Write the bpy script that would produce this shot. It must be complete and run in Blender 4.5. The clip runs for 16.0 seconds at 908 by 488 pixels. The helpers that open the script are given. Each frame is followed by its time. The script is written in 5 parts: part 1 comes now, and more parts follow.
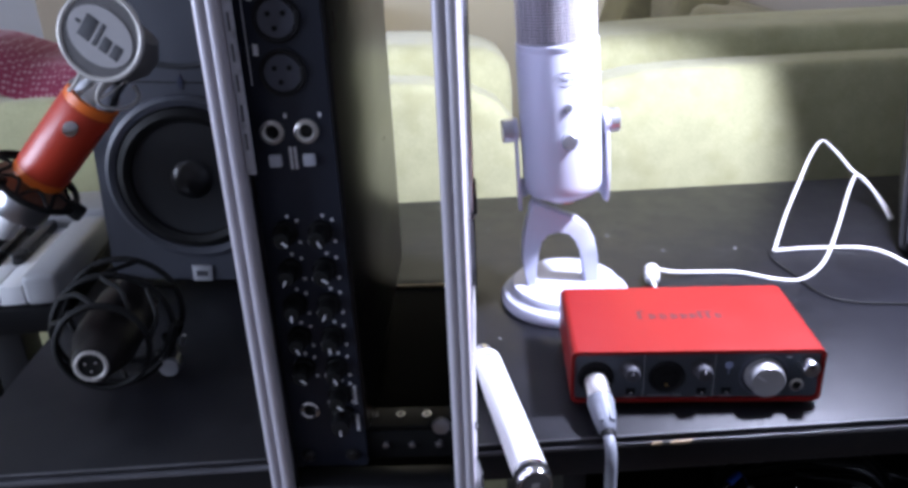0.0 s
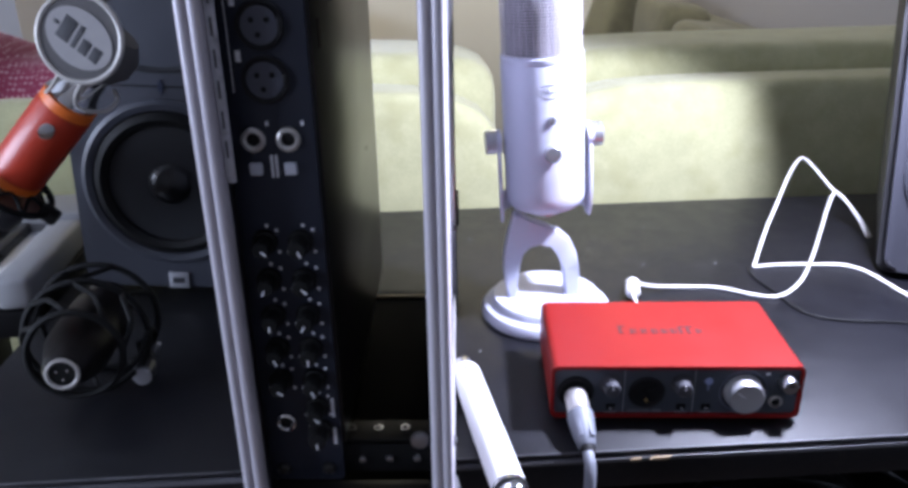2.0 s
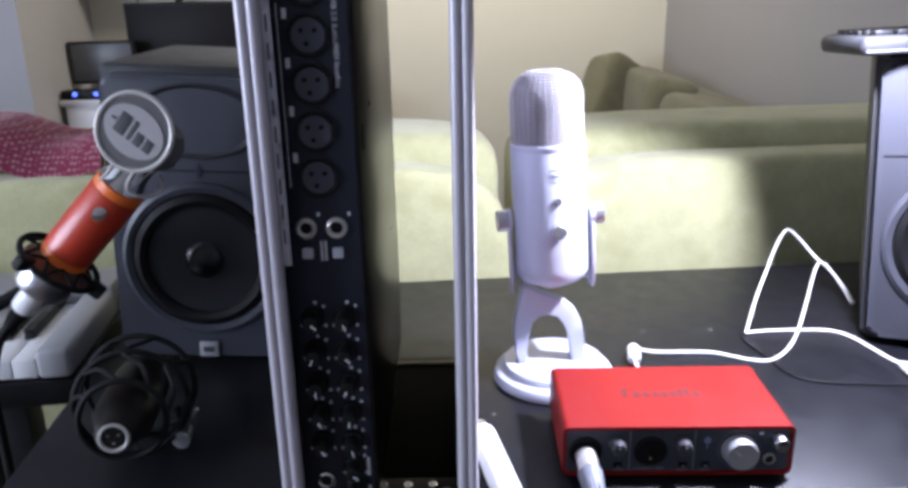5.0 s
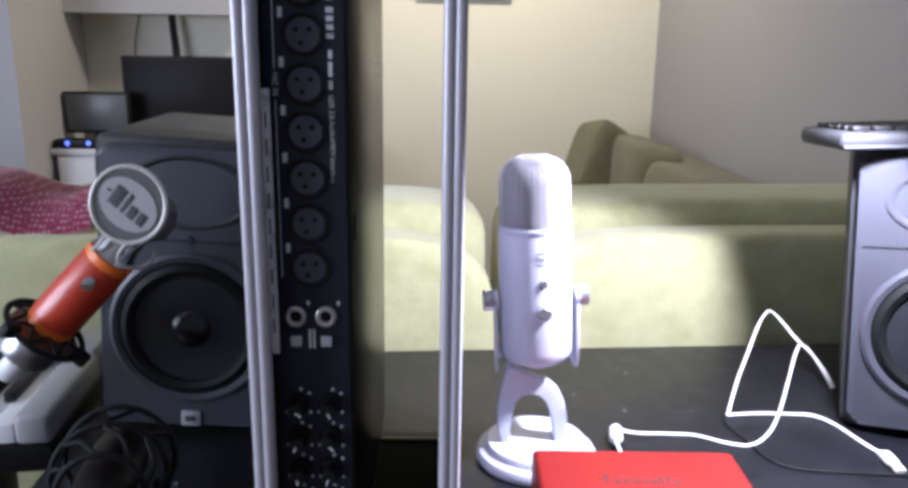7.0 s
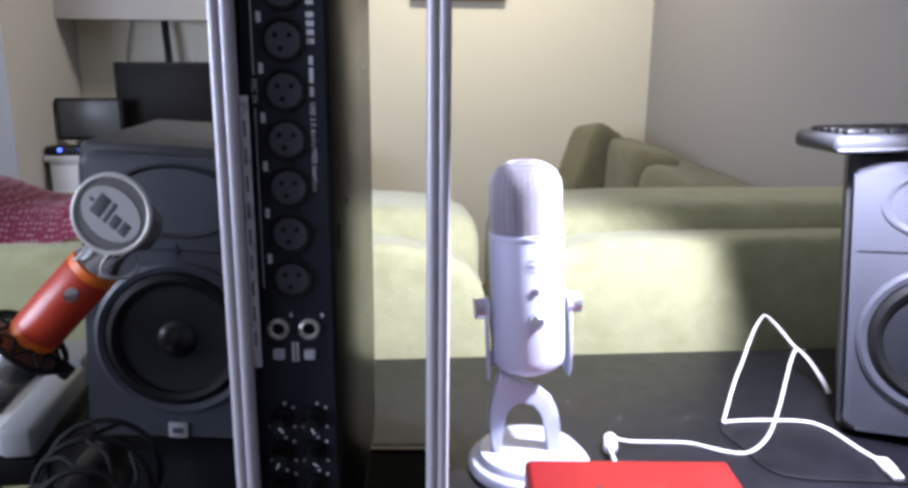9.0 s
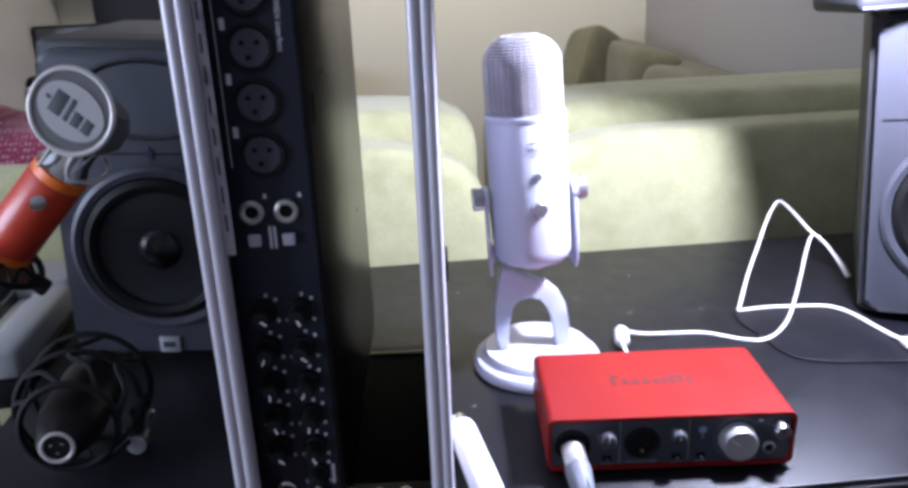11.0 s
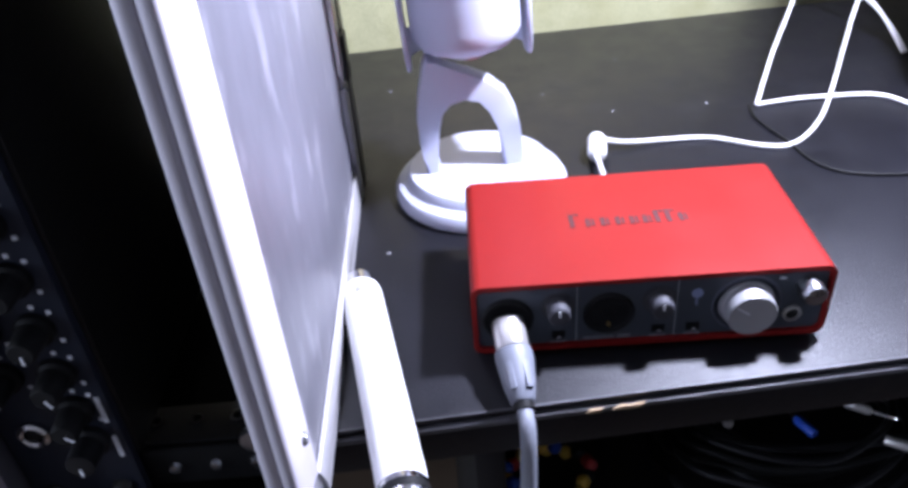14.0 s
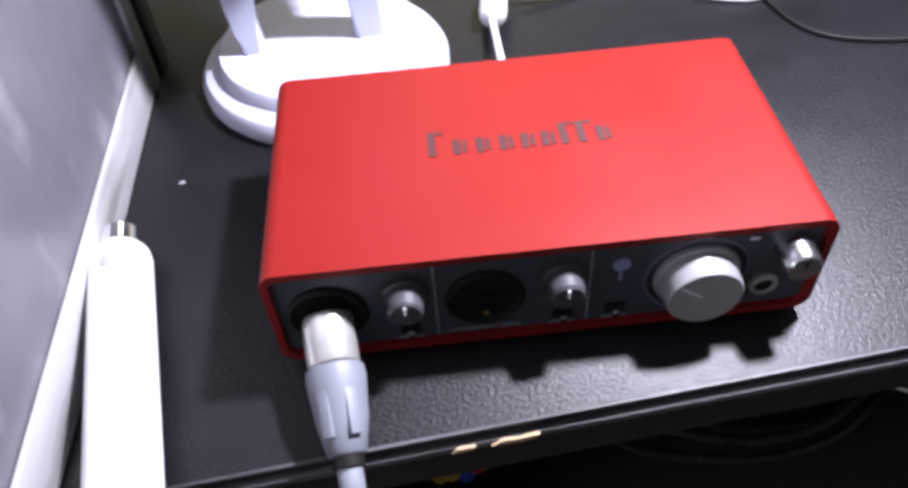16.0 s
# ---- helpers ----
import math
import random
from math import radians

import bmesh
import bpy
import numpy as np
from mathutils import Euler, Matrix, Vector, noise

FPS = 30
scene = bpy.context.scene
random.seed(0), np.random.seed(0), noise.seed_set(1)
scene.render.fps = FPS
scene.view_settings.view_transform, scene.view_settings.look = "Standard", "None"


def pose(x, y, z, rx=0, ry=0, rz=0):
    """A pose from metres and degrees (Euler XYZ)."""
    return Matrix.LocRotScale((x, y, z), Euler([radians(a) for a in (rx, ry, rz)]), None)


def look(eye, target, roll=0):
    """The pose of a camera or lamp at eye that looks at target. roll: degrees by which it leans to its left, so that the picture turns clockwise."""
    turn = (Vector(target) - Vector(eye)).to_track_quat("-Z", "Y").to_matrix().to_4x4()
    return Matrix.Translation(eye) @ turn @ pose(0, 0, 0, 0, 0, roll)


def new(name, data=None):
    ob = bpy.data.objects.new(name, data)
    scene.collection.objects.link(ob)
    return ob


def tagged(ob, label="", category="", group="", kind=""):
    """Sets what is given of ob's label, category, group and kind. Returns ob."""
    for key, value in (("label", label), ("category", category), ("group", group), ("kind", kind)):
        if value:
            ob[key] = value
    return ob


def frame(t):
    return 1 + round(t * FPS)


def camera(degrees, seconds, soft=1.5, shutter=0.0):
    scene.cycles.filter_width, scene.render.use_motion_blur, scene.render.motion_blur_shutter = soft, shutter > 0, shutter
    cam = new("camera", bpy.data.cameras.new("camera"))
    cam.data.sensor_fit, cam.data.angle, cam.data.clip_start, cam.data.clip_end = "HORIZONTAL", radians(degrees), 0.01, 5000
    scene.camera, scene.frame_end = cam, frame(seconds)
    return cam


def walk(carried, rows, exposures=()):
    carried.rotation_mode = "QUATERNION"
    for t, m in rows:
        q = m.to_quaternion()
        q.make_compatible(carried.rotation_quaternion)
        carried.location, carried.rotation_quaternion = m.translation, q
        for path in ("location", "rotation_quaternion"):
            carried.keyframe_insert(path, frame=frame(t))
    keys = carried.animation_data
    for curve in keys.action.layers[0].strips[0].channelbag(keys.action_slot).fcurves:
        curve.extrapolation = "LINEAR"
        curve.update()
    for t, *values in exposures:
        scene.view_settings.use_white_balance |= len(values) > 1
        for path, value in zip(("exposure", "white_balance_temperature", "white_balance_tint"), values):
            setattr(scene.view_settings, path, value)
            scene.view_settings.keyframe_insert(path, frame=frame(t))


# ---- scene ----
cam = camera(59.8, 16.0, soft=3.5)
PATH = [
    (0, (-0.004, -0.442, 1.085), (0.05, 1.39, 0.285), -2.6),
    (0.5, (-0.005, -0.442, 1.083), (0.054, 1.387, 0.276), -2.6),
    (1, (-0.004, -0.441, 1.082), (0.066, 1.383, 0.265), -2.4),
    (1.5, (-0.006, -0.437, 1.083), (0.089, 1.391, 0.278), -1.1),
    (2, (-0.005, -0.437, 1.085), (0.101, 1.401, 0.304), -1.0),
    (2.5, (-0.006, -0.439, 1.089), (0.102, 1.407, 0.326), -1.3),
    (3, (-0.006, -0.442, 1.093), (0.099, 1.402, 0.328), -1.5),
    (5.5, (-0.031, -0.495, 1.121), (0.111, 1.411, 0.534), -0.8),
    (6, (-0.032, -0.497, 1.129), (0.119, 1.421, 0.579), -0.1),
    (6.5, (-0.029, -0.493, 1.134), (0.133, 1.433, 0.624), 0.4),
    (7, (-0.028, -0.49, 1.138), (0.138, 1.439, 0.639), 0.9),
    (7.5, (-0.027, -0.488, 1.143), (0.147, 1.449, 0.673), 0.8),
    (8, (-0.025, -0.487, 1.145), (0.153, 1.45, 0.681), 0.9),
    (10.5, (-0.015, -0.453, 1.111), (0.15, 1.444, 0.497), -1.3),
    (11, (-0.013, -0.441, 1.098), (0.148, 1.434, 0.42), -2.3),
    (11.5, (-0.012, -0.424, 1.079), (0.137, 1.42, 0.318), -3.3),
    (12, (-0.003, -0.404, 1.063), (0.128, 1.403, 0.216), -4.3),
    (12.5, (0.012, -0.377, 1.055), (0.141, 1.397, 0.14), -5.1),
    (13, (0.04, -0.35, 1.05), (0.185, 1.393, 0.08), -5.9),
    (13.5, (0.06, -0.31, 1.036), (0.197, 1.388, -0.012), -5.9),
    (14, (0.067, -0.263, 1.026), (0.16, 1.37, -0.125), -5.0),
    (14.5, (0.077, -0.218, 1.019), (0.225, 1.349, -0.215), -4.0),
    (15, (0.09, -0.176, 0.998), (0.247, 1.308, -0.333), -3.8),
    (15.5, (0.116, -0.144, 0.98), (0.281, 1.254, -0.44), -4.8),
    (16, (0.13, -0.124, 0.963), (0.297, 1.221, -0.508), -4.5),
]
EXPOSURES = [(0.0, 0.38, 5750, 12), (3.0, 0.38, 5750, 12), (5.5, 0.46, 5950, 11), (8.0, 0.45, 6000, 11), (11.0, 0.38, 5750, 12), (13.3, 0.38, 5700, 12), (14.0, 0.34, 5800, 12), (15.0, 0.20, 6250, 10), (16.0, 0.20, 6500, 9)]
walk(cam, [(t, look(eye, target, roll)) for t, eye, target, roll in PATH], EXPOSURES)

T = 0.74  # height of the desk top

# ---- world and light ----
world = bpy.data.worlds.new("world")
scene.world = world
world.use_nodes = True
wn = world.node_tree.nodes
sky = wn.new("ShaderNodeTexSky")
sky.sky_type, sky.sun_disc = "NISHITA", False
sky.sun_elevation, sky.sun_rotation = radians(35), radians(250)
world.node_tree.links.new(sky.outputs["Color"], wn["Background"].inputs["Color"])
wn["Background"].inputs["Strength"].default_value = 0.1


def area_light(name, eye, target, power, size, color, size_y=None):
    data = bpy.data.lights.new(name, "AREA")
    data.energy, data.color = power, color
    data.size = size
    if size_y:
        data.shape, data.size_y = "RECTANGLE", size_y
    else:
        data.shape = "DISK"
    ob = new(name, data)
    ob.matrix_world = look(eye, target)
    return ob


LAMP = (0.374, 0.105, 1.195)
lamp_data = bpy.data.lights.new("desk_lamp_light", "SPOT")
lamp_data.energy, lamp_data.color = 43.0, (0.85, 0.84, 1.0)
lamp_data.spot_size, lamp_data.spot_blend, lamp_data.shadow_soft_size = radians(120), 0.26, 0.022
new("desk_lamp_light", lamp_data).matrix_world = look(LAMP, (0.19, 0.18, 0.74))
area_light("window_light", (-2.36, -0.55, 1.20), (0.2, 0.9, 0.9), 48.0, 1.5, (0.79, 0.84, 1.0), 0.8)
# Added warm fill that brightens the back wall; no ceiling lamp stands there.
area_light("back_wall_fill", (0.35, 2.25, 2.33), (0.25, 3.0, 0.9), 21.0, 0.30, (1.0, 0.87, 0.64))


# ---- materials ----
def mat(name, base, rough=0.5, metal=0.0, grain=0.0, scale=60.0, vary=0.12, bump=0.0, bump_scale=None, dirt=None, dirt_amount=0.0, dirt_scale=9.0, stretch=(1, 1, 1), coat=0.0, sheen=0.0, emit=None, spec=None):
    """Principled surface with fine grain, broad uneven tone, relief and an optional layer of dirt or wear."""
    m = bpy.data.materials.new(name)
    m.use_nodes = True
    nt = m.node_tree
    n, l = nt.nodes, nt.links
    b = n["Principled BSDF"]
    tc = n.new("ShaderNodeTexCoord")
    mp = n.new("ShaderNodeMapping")
    mp.inputs["Scale"].default_value = stretch
    l.new(tc.outputs["Object"], mp.inputs["Vector"])

    def noise_tex(sc, detail=4.0):
        t = n.new("ShaderNodeTexNoise")
        t.inputs["Scale"].default_value, t.inputs["Detail"].default_value = sc, detail
        l.new(mp.outputs["Vector"], t.inputs["Vector"])
        return t

    fine, broad = noise_tex(scale), noise_tex(scale / 9.0, 2.0)
    mix = n.new("ShaderNodeMix")
    mix.data_type = "RGBA"
    mix.inputs[6].default_value = (*[c * (1 - vary) for c in base], 1)
    mix.inputs[7].default_value = (*[min(1, c * (1 + vary)) for c in base], 1)
    add = n.new("ShaderNodeMath")
    add.operation = "MULTIPLY_ADD"
    l.new(fine.outputs["Fac"], add.inputs[0])
    add.inputs[1].default_value = 0.5
    half = n.new("ShaderNodeMath")
    half.operation = "MULTIPLY"
    l.new(broad.outputs["Fac"], half.inputs[0])
    half.inputs[1].default_value = 0.5
    l.new(half.outputs[0], add.inputs[2])
    l.new(add.outputs[0], mix.inputs[0])
    colour = mix.outputs[2]
    if dirt:
        spots = noise_tex(dirt_scale, 8.0)
        ramp = n.new("ShaderNodeValToRGB")
        ramp.color_ramp.elements[0].position = 0.62 - 0.25 * dirt_amount
        ramp.color_ramp.elements[1].position = 0.78 - 0.2 * dirt_amount
        l.new(spots.outputs["Fac"], ramp.inputs["Fac"])
        dm = n.new("ShaderNodeMix")
        dm.data_type = "RGBA"
        scale_node = n.new("ShaderNodeMath")
        scale_node.operation = "MULTIPLY"
        scale_node.inputs[1].default_value = min(1.0, dirt_amount * 1.6)
        l.new(ramp.outputs["Color"], scale_node.inputs[0])
        l.new(scale_node.outputs[0], dm.inputs[0])
        l.new(colour, dm.inputs[6])
        dm.inputs[7].default_value = (*dirt, 1)
        colour = dm.outputs[2]
    l.new(colour, b.inputs["Base Color"])
    b.inputs["Metallic"].default_value = metal
    rr = n.new("ShaderNodeMapRange")
    rr.inputs["To Min"].default_value, rr.inputs["To Max"].default_value = max(0.02, rough - 0.08), min(1, rough + 0.08)
    l.new(broad.outputs["Fac"], rr.inputs["Value"])
    l.new(rr.outputs["Result"], b.inputs["Roughness"])
    if spec is not None:
        b.inputs["Specular IOR Level"].default_value = spec
    if coat:
        b.inputs["Coat Weight"].default_value = coat
    if sheen:
        b.inputs["Sheen Weight"].default_value = sheen
    if bump:
        bt = noise_tex(bump_scale or scale * 2)
        bn = n.new("ShaderNodeBump")
        bn.inputs["Strength"].default_value, bn.inputs["Distance"].default_value = bump, 0.001
        l.new(bt.outputs["Fac"], bn.inputs["Height"])
        l.new(bn.outputs["Normal"], b.inputs["Normal"])
    if emit:
        b.inputs["Emission Color"].default_value, b.inputs["Emission Strength"].default_value = (*emit[0], 1), emit[1]
    return m


DESK = mat("black_desk_paint", (0.0045, 0.0045, 0.0066), 0.42, scale=420, vary=0.6, spec=0.33, bump=0.32, bump_scale=700, dirt=(0.026, 0.026, 0.031), dirt_amount=0.12, dirt_scale=22)
DESK_EDGE = mat("worn_desk_edge", (0.008, 0.008, 0.009), 0.4, scale=90, vary=0.3, dirt=(0.30, 0.24, 0.17), dirt_amount=0.03, dirt_scale=60, bump=0.2, spec=0.25)
DARK = mat("dark_wood_board", (0.010, 0.009, 0.009), 0.6, spec=0.2, scale=50, vary=0.3, stretch=(0.2, 1, 1), bump=0.15)
ALU = mat("brushed_aluminium", (0.58, 0.55, 0.60), 0.40, 0.2, scale=120, vary=0.16, stretch=(1, 1, 0.08), bump=0.12, dirt=(0.30, 0.30, 0.32), dirt_amount=0.22, dirt_scale=40)
RAIL = mat("weathered_aluminium_rail", (0.46, 0.45, 0.46), 0.45, 0.25, scale=160, vary=0.3, stretch=(1, 0.12, 1), bump=0.2, dirt=(0.14, 0.13, 0.12), dirt_amount=0.42, dirt_scale=70)
LAMINATE = mat("scuffed_grey_laminate", (0.125, 0.123, 0.142), 0.42, scale=60, vary=0.45, stretch=(1, 1.0, 0.55), bump=0.15, dirt=(0.42, 0.41, 0.45), dirt_amount=0.22, dirt_scale=46)
BLACK = mat("black_plastic", (0.010, 0.010, 0.011), 0.45, spec=0.28, scale=90, vary=0.25, bump=0.12, bump_scale=600)
GLOSSBLACK = mat("gloss_black", (0.006, 0.006, 0.007), 0.28, scale=40, vary=0.2)
RUBBER = mat("black_rubber", (0.006, 0.006, 0.006), 0.6, spec=0.22, scale=80, vary=0.25, bump=0.1)
STEEL = mat("satin_steel", (0.52, 0.52, 0.54), 0.28, 1.0, scale=150, vary=0.1)
CHROME = mat("chrome", (0.75, 0.75, 0.76), 0.12, 1.0, scale=60, vary=0.05)
NICKEL = mat("nickel_connector", (0.62, 0.60, 0.58), 0.32, 0.7, scale=120, vary=0.12)
PANEL = mat("blue_black_anodised_panel", (0.019, 0.023, 0.038), 0.5, 0.2, scale=200, vary=0.2, bump=0.08)
CHASSIS = mat("black_enamelled_steel_chassis", (0.026, 0.025, 0.024), 0.30, 0.5, scale=160, vary=0.15, bump=0.1, stretch=(1, 0.3, 1))
PRINT = mat("white_print", (0.80, 0.81, 0.86), 0.6, scale=90, vary=0.06)
RED = mat("red_anodised_aluminium", (0.200, 0.0105, 0.0085), 0.46, 0.10, spec=0.22, scale=260, vary=0.07, bump=0.05, bump_scale=900)
RED_PRINT = mat("dark_red_print", (0.045, 0.007, 0.009), 0.5, scale=90, vary=0.1)
FACE = mat("dark_slate_faceplate", (0.045, 0.054, 0.068), 0.42, scale=150, vary=0.15, bump=0.05)
SILVER_KNOB = mat("silver_plastic_knob", (0.40, 0.40, 0.41), 0.38, 0.55, scale=200, vary=0.06)
GREYKNOB = mat("grey_plastic_knob", (0.045, 0.045, 0.052), 0.5, 0.0, scale=120, vary=0.1)
SOCKETM = mat("dark_grey_socket_plastic", (0.062, 0.066, 0.090), 0.5, scale=120, vary=0.1)
BOOT = mat("slate_grey_rubber_boot", (0.16, 0.17, 0.20), 0.5, scale=90, vary=0.14, bump=0.06)
CABLE_GREY = mat("grey_cable_jacket", (0.19, 0.20, 0.23), 0.55, scale=90, vary=0.1)
WHITE_CABLE = mat("white_cable_jacket", (0.66, 0.65, 0.63), 0.5, scale=90, vary=0.06)
YETI = mat("silver_painted_metal", (0.50, 0.51, 0.61), 0.44, 0.15, scale=500, vary=0.04, bump=0.03, bump_scale=1500)
YETI_TRIM = mat("silver_satin_trim", (0.50, 0.50, 0.53), 0.28, 0.8, scale=200, vary=0.06)
MESHM = mat("silver_wire_mesh", (0.42, 0.40, 0.43), 0.42, 0.25, scale=300, vary=0.08)
WHITE = mat("white_lacquered_mic_body", (0.80, 0.80, 0.80), 0.35, scale=120, vary=0.03, coat=0.2)
SPK = mat("charcoal_speaker_vinyl", (0.022, 0.022, 0.024), 0.55, scale=400, vary=0.14, bump=0.15, bump_scale=900)
SPK_FACE = mat("graphite_speaker_baffle", (0.046, 0.049, 0.062), 0.42, scale=300, vary=0.1, bump=0.05)
SPK_GREY = mat("grey_speaker_baffle", (0.056, 0.057, 0.070), 0.4, 0.1, scale=300, vary=0.08, bump=0.05)
CONE = mat("black_paper_cone", (0.010, 0.011, 0.014), 0.5, scale=140, vary=0.3, bump=0.2)
BADGE = mat("silver_badge", (0.42, 0.42, 0.44), 0.4, 0.4, scale=60, vary=0.08)
ORANGE = mat("orange_red_mic_paint", (0.50, 0.042, 0.016), 0.38, scale=200, vary=0.06, coat=0.15)
ORANGE_BAND = mat("bright_orange_band", (0.80, 0.17, 0.02), 0.4, scale=120, vary=0.06)
RING = mat("cream_grey_ring", (0.48, 0.46, 0.43), 0.42, 0.2, scale=100, vary=0.08)
GAUZE = mat("dark_gauze", (0.10, 0.095, 0.095), 0.8, scale=900, vary=0.3, bump=0.3)
GREYDISC = mat("grey_gauze_print", (0.32, 0.31, 0.31), 0.75, scale=700, vary=0.15, bump=0.2)
SOFA = mat("yellow_green_woven_fabric", (0.44, 0.43, 0.235), 0.9, scale=300, vary=0.34, bump=0.9, bump_scale=420, sheen=0.25, dirt=(0.35, 0.335, 0.165), dirt_amount=0.45, dirt_scale=17)
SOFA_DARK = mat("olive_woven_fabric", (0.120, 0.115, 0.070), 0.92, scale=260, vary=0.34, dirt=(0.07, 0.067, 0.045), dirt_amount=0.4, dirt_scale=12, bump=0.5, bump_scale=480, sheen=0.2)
WALL = mat("cream_wall_paint", (0.70, 0.67, 0.58), 0.85, scale=24, vary=0.03, bump=0.08, bump_scale=160)
# Wall paint greyed down so the alcove's shade sits in the colour.
WALLG = mat("wall_paint_greyed_for_shade", (0.44, 0.43, 0.44), 0.85, scale=24, vary=0.03, bump=0.08, bump_scale=160)
# Darker grey puts the weaker light on the east wall into its colour.
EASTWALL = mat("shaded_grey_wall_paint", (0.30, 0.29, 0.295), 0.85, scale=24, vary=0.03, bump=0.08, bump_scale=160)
SOUTHWALL = mat("brown_grey_wall_paint", (0.36, 0.34, 0.34), 0.85, scale=24, vary=0.05, bump=0.08, bump_scale=160)
WHITEWALL = mat("white_wall_paint", (0.78, 0.79, 0.82), 0.85, scale=20, vary=0.03, bump=0.08, bump_scale=160)
FLOORM = mat("brown_laminate_floor", (0.075, 0.052, 0.037), 0.45, scale=30, vary=0.25, stretch=(0.15, 1, 1), bump=0.1)
WHITEFURN = mat("white_furniture_board", (0.74, 0.73, 0.76), 0.5, scale=30, vary=0.04)
KEYWHITE = mat("white_piano_key", (0.76, 0.76, 0.76), 0.3, scale=60, vary=0.03)
KEYGREY = mat("silver_grey_keyboard_shell", (0.34, 0.34, 0.345), 0.45, scale=200, vary=0.08, bump=0.05)
SCREEN = mat("dark_screen_glass", (0.006, 0.005, 0.006), 0.5, spec=0.2, scale=20, vary=0.2)
SCREEN_GREY = mat("grey_matt_screen", (0.10, 0.105, 0.12), 0.35, scale=20, vary=0.15)
FRAME_WOOD = mat("brown_picture_frame", (0.14, 0.09, 0.05), 0.5, scale=60, vary=0.3)
BLUE_LED = mat("blue_indicator_light", (0.05, 0.08, 0.6), 0.4, emit=((0.10, 0.16, 1.0), 2.0))
BLUEP = mat("blue_plastic_sleeve", (0.02, 0.07, 0.42), 0.4, scale=80, vary=0.1)
YELLOWP = mat("yellow_bead", (0.60, 0.38, 0.04), 0.4, scale=80, vary=0.1)
REDP = mat("red_bead", (0.45, 0.03, 0.03), 0.4, scale=80, vary=0.1)
GOLD = mat("gold_contact", (0.75, 0.52, 0.18), 0.3, 1.0, scale=80, vary=0.1)
CHIPWOOD = mat("raw_chipboard", (0.42, 0.31, 0.19), 0.85, scale=300, vary=0.3, bump=0.4)
DUST = mat("pale_dust_speck", (0.22, 0.22, 0.23), 0.9, scale=200, vary=0.2)


def throw_material():
    m = mat("crimson_knitted_throw", (0.42, 0.06, 0.13), 0.95, scale=120, vary=0.3, bump=0.6, bump_scale=260, sheen=0.3)
    n, l = m.node_tree.nodes, m.node_tree.links
    b = n["Principled BSDF"]
    tc = n.new("ShaderNodeTexCoord")
    v = n.new("ShaderNodeTexVoronoi")
    v.inputs["Scale"].default_value = 140.0
    v.inputs["Randomness"].default_value = 0.35
    l.new(tc.outputs["Object"], v.inputs["Vector"])
    r = n.new("ShaderNodeValToRGB")
    r.color_ramp.elements[0].position, r.color_ramp.elements[0].color = 0.26, (0.62, 0.34, 0.38, 1)
    r.color_ramp.elements[1].position, r.color_ramp.elements[1].color = 0.46, (0.34, 0.035, 0.095, 1)
    l.new(v.outputs["Distance"], r.inputs["Fac"])
    l.new(r.outputs["Color"], b.inputs["Base Color"])
    return m


THROW = throw_material()


# ---- building helpers ----
def mesh_of(name, bm, material, smooth=True):
    me = bpy.data.meshes.new(name)
    bmesh.ops.recalc_face_normals(bm, faces=bm.faces)
    if smooth:
        for f in bm.faces:
            f.smooth = True
        for e in bm.edges:
            if len(e.link_faces) == 2 and e.calc_face_angle(0) > 0.6:
                e.smooth = False
    bm.to_mesh(me)
    bm.free()
    me.materials.append(material)
    return me


def thing(name, m, label, category, group="", kind=""):
    ob = new(name)
    ob.empty_display_size = 0.02
    ob.matrix_world = m
    return tagged(ob, label, category, group, kind)


def part(name, bm, material, parent, label="", m=None):
    ob = new(name, mesh_of(name, bm, material))
    ob.parent = parent
    if m is not None:
        ob.matrix_basis = m
    if label:
        tagged(ob, label)
    return ob


def solo(name, bm, material, m, label, category, group="", kind=""):
    ob = new(name, mesh_of(name, bm, material))
    ob.matrix_world = m
    return tagged(ob, label, category, group, kind)


def box(x0, x1, y0, y1, z0, z1, bevel=0.001, segs=2, bm=None):
    bm2 = bmesh.new()
    bmesh.ops.create_cube(bm2, size=1.0)
    for v in bm2.verts:
        v.co = Vector((x0 + (v.co.x + 0.5) * (x1 - x0), y0 + (v.co.y + 0.5) * (y1 - y0), z0 + (v.co.z + 0.5) * (z1 - z0)))
    if bevel:
        bmesh.ops.bevel(bm2, geom=bm2.edges[:], offset=bevel, segments=segs, affect="EDGES", profile=0.5)
    return join(bm, bm2)


def join(bm, other):
    if bm is None:
        return other
    me = bpy.data.meshes.new("tmp")
    other.to_mesh(me)
    other.free()
    bm.from_mesh(me)
    bpy.data.meshes.remove(me)
    return bm


def moved(bm, m):
    bmesh.ops.transform(bm, matrix=m, verts=bm.verts)
    return bm


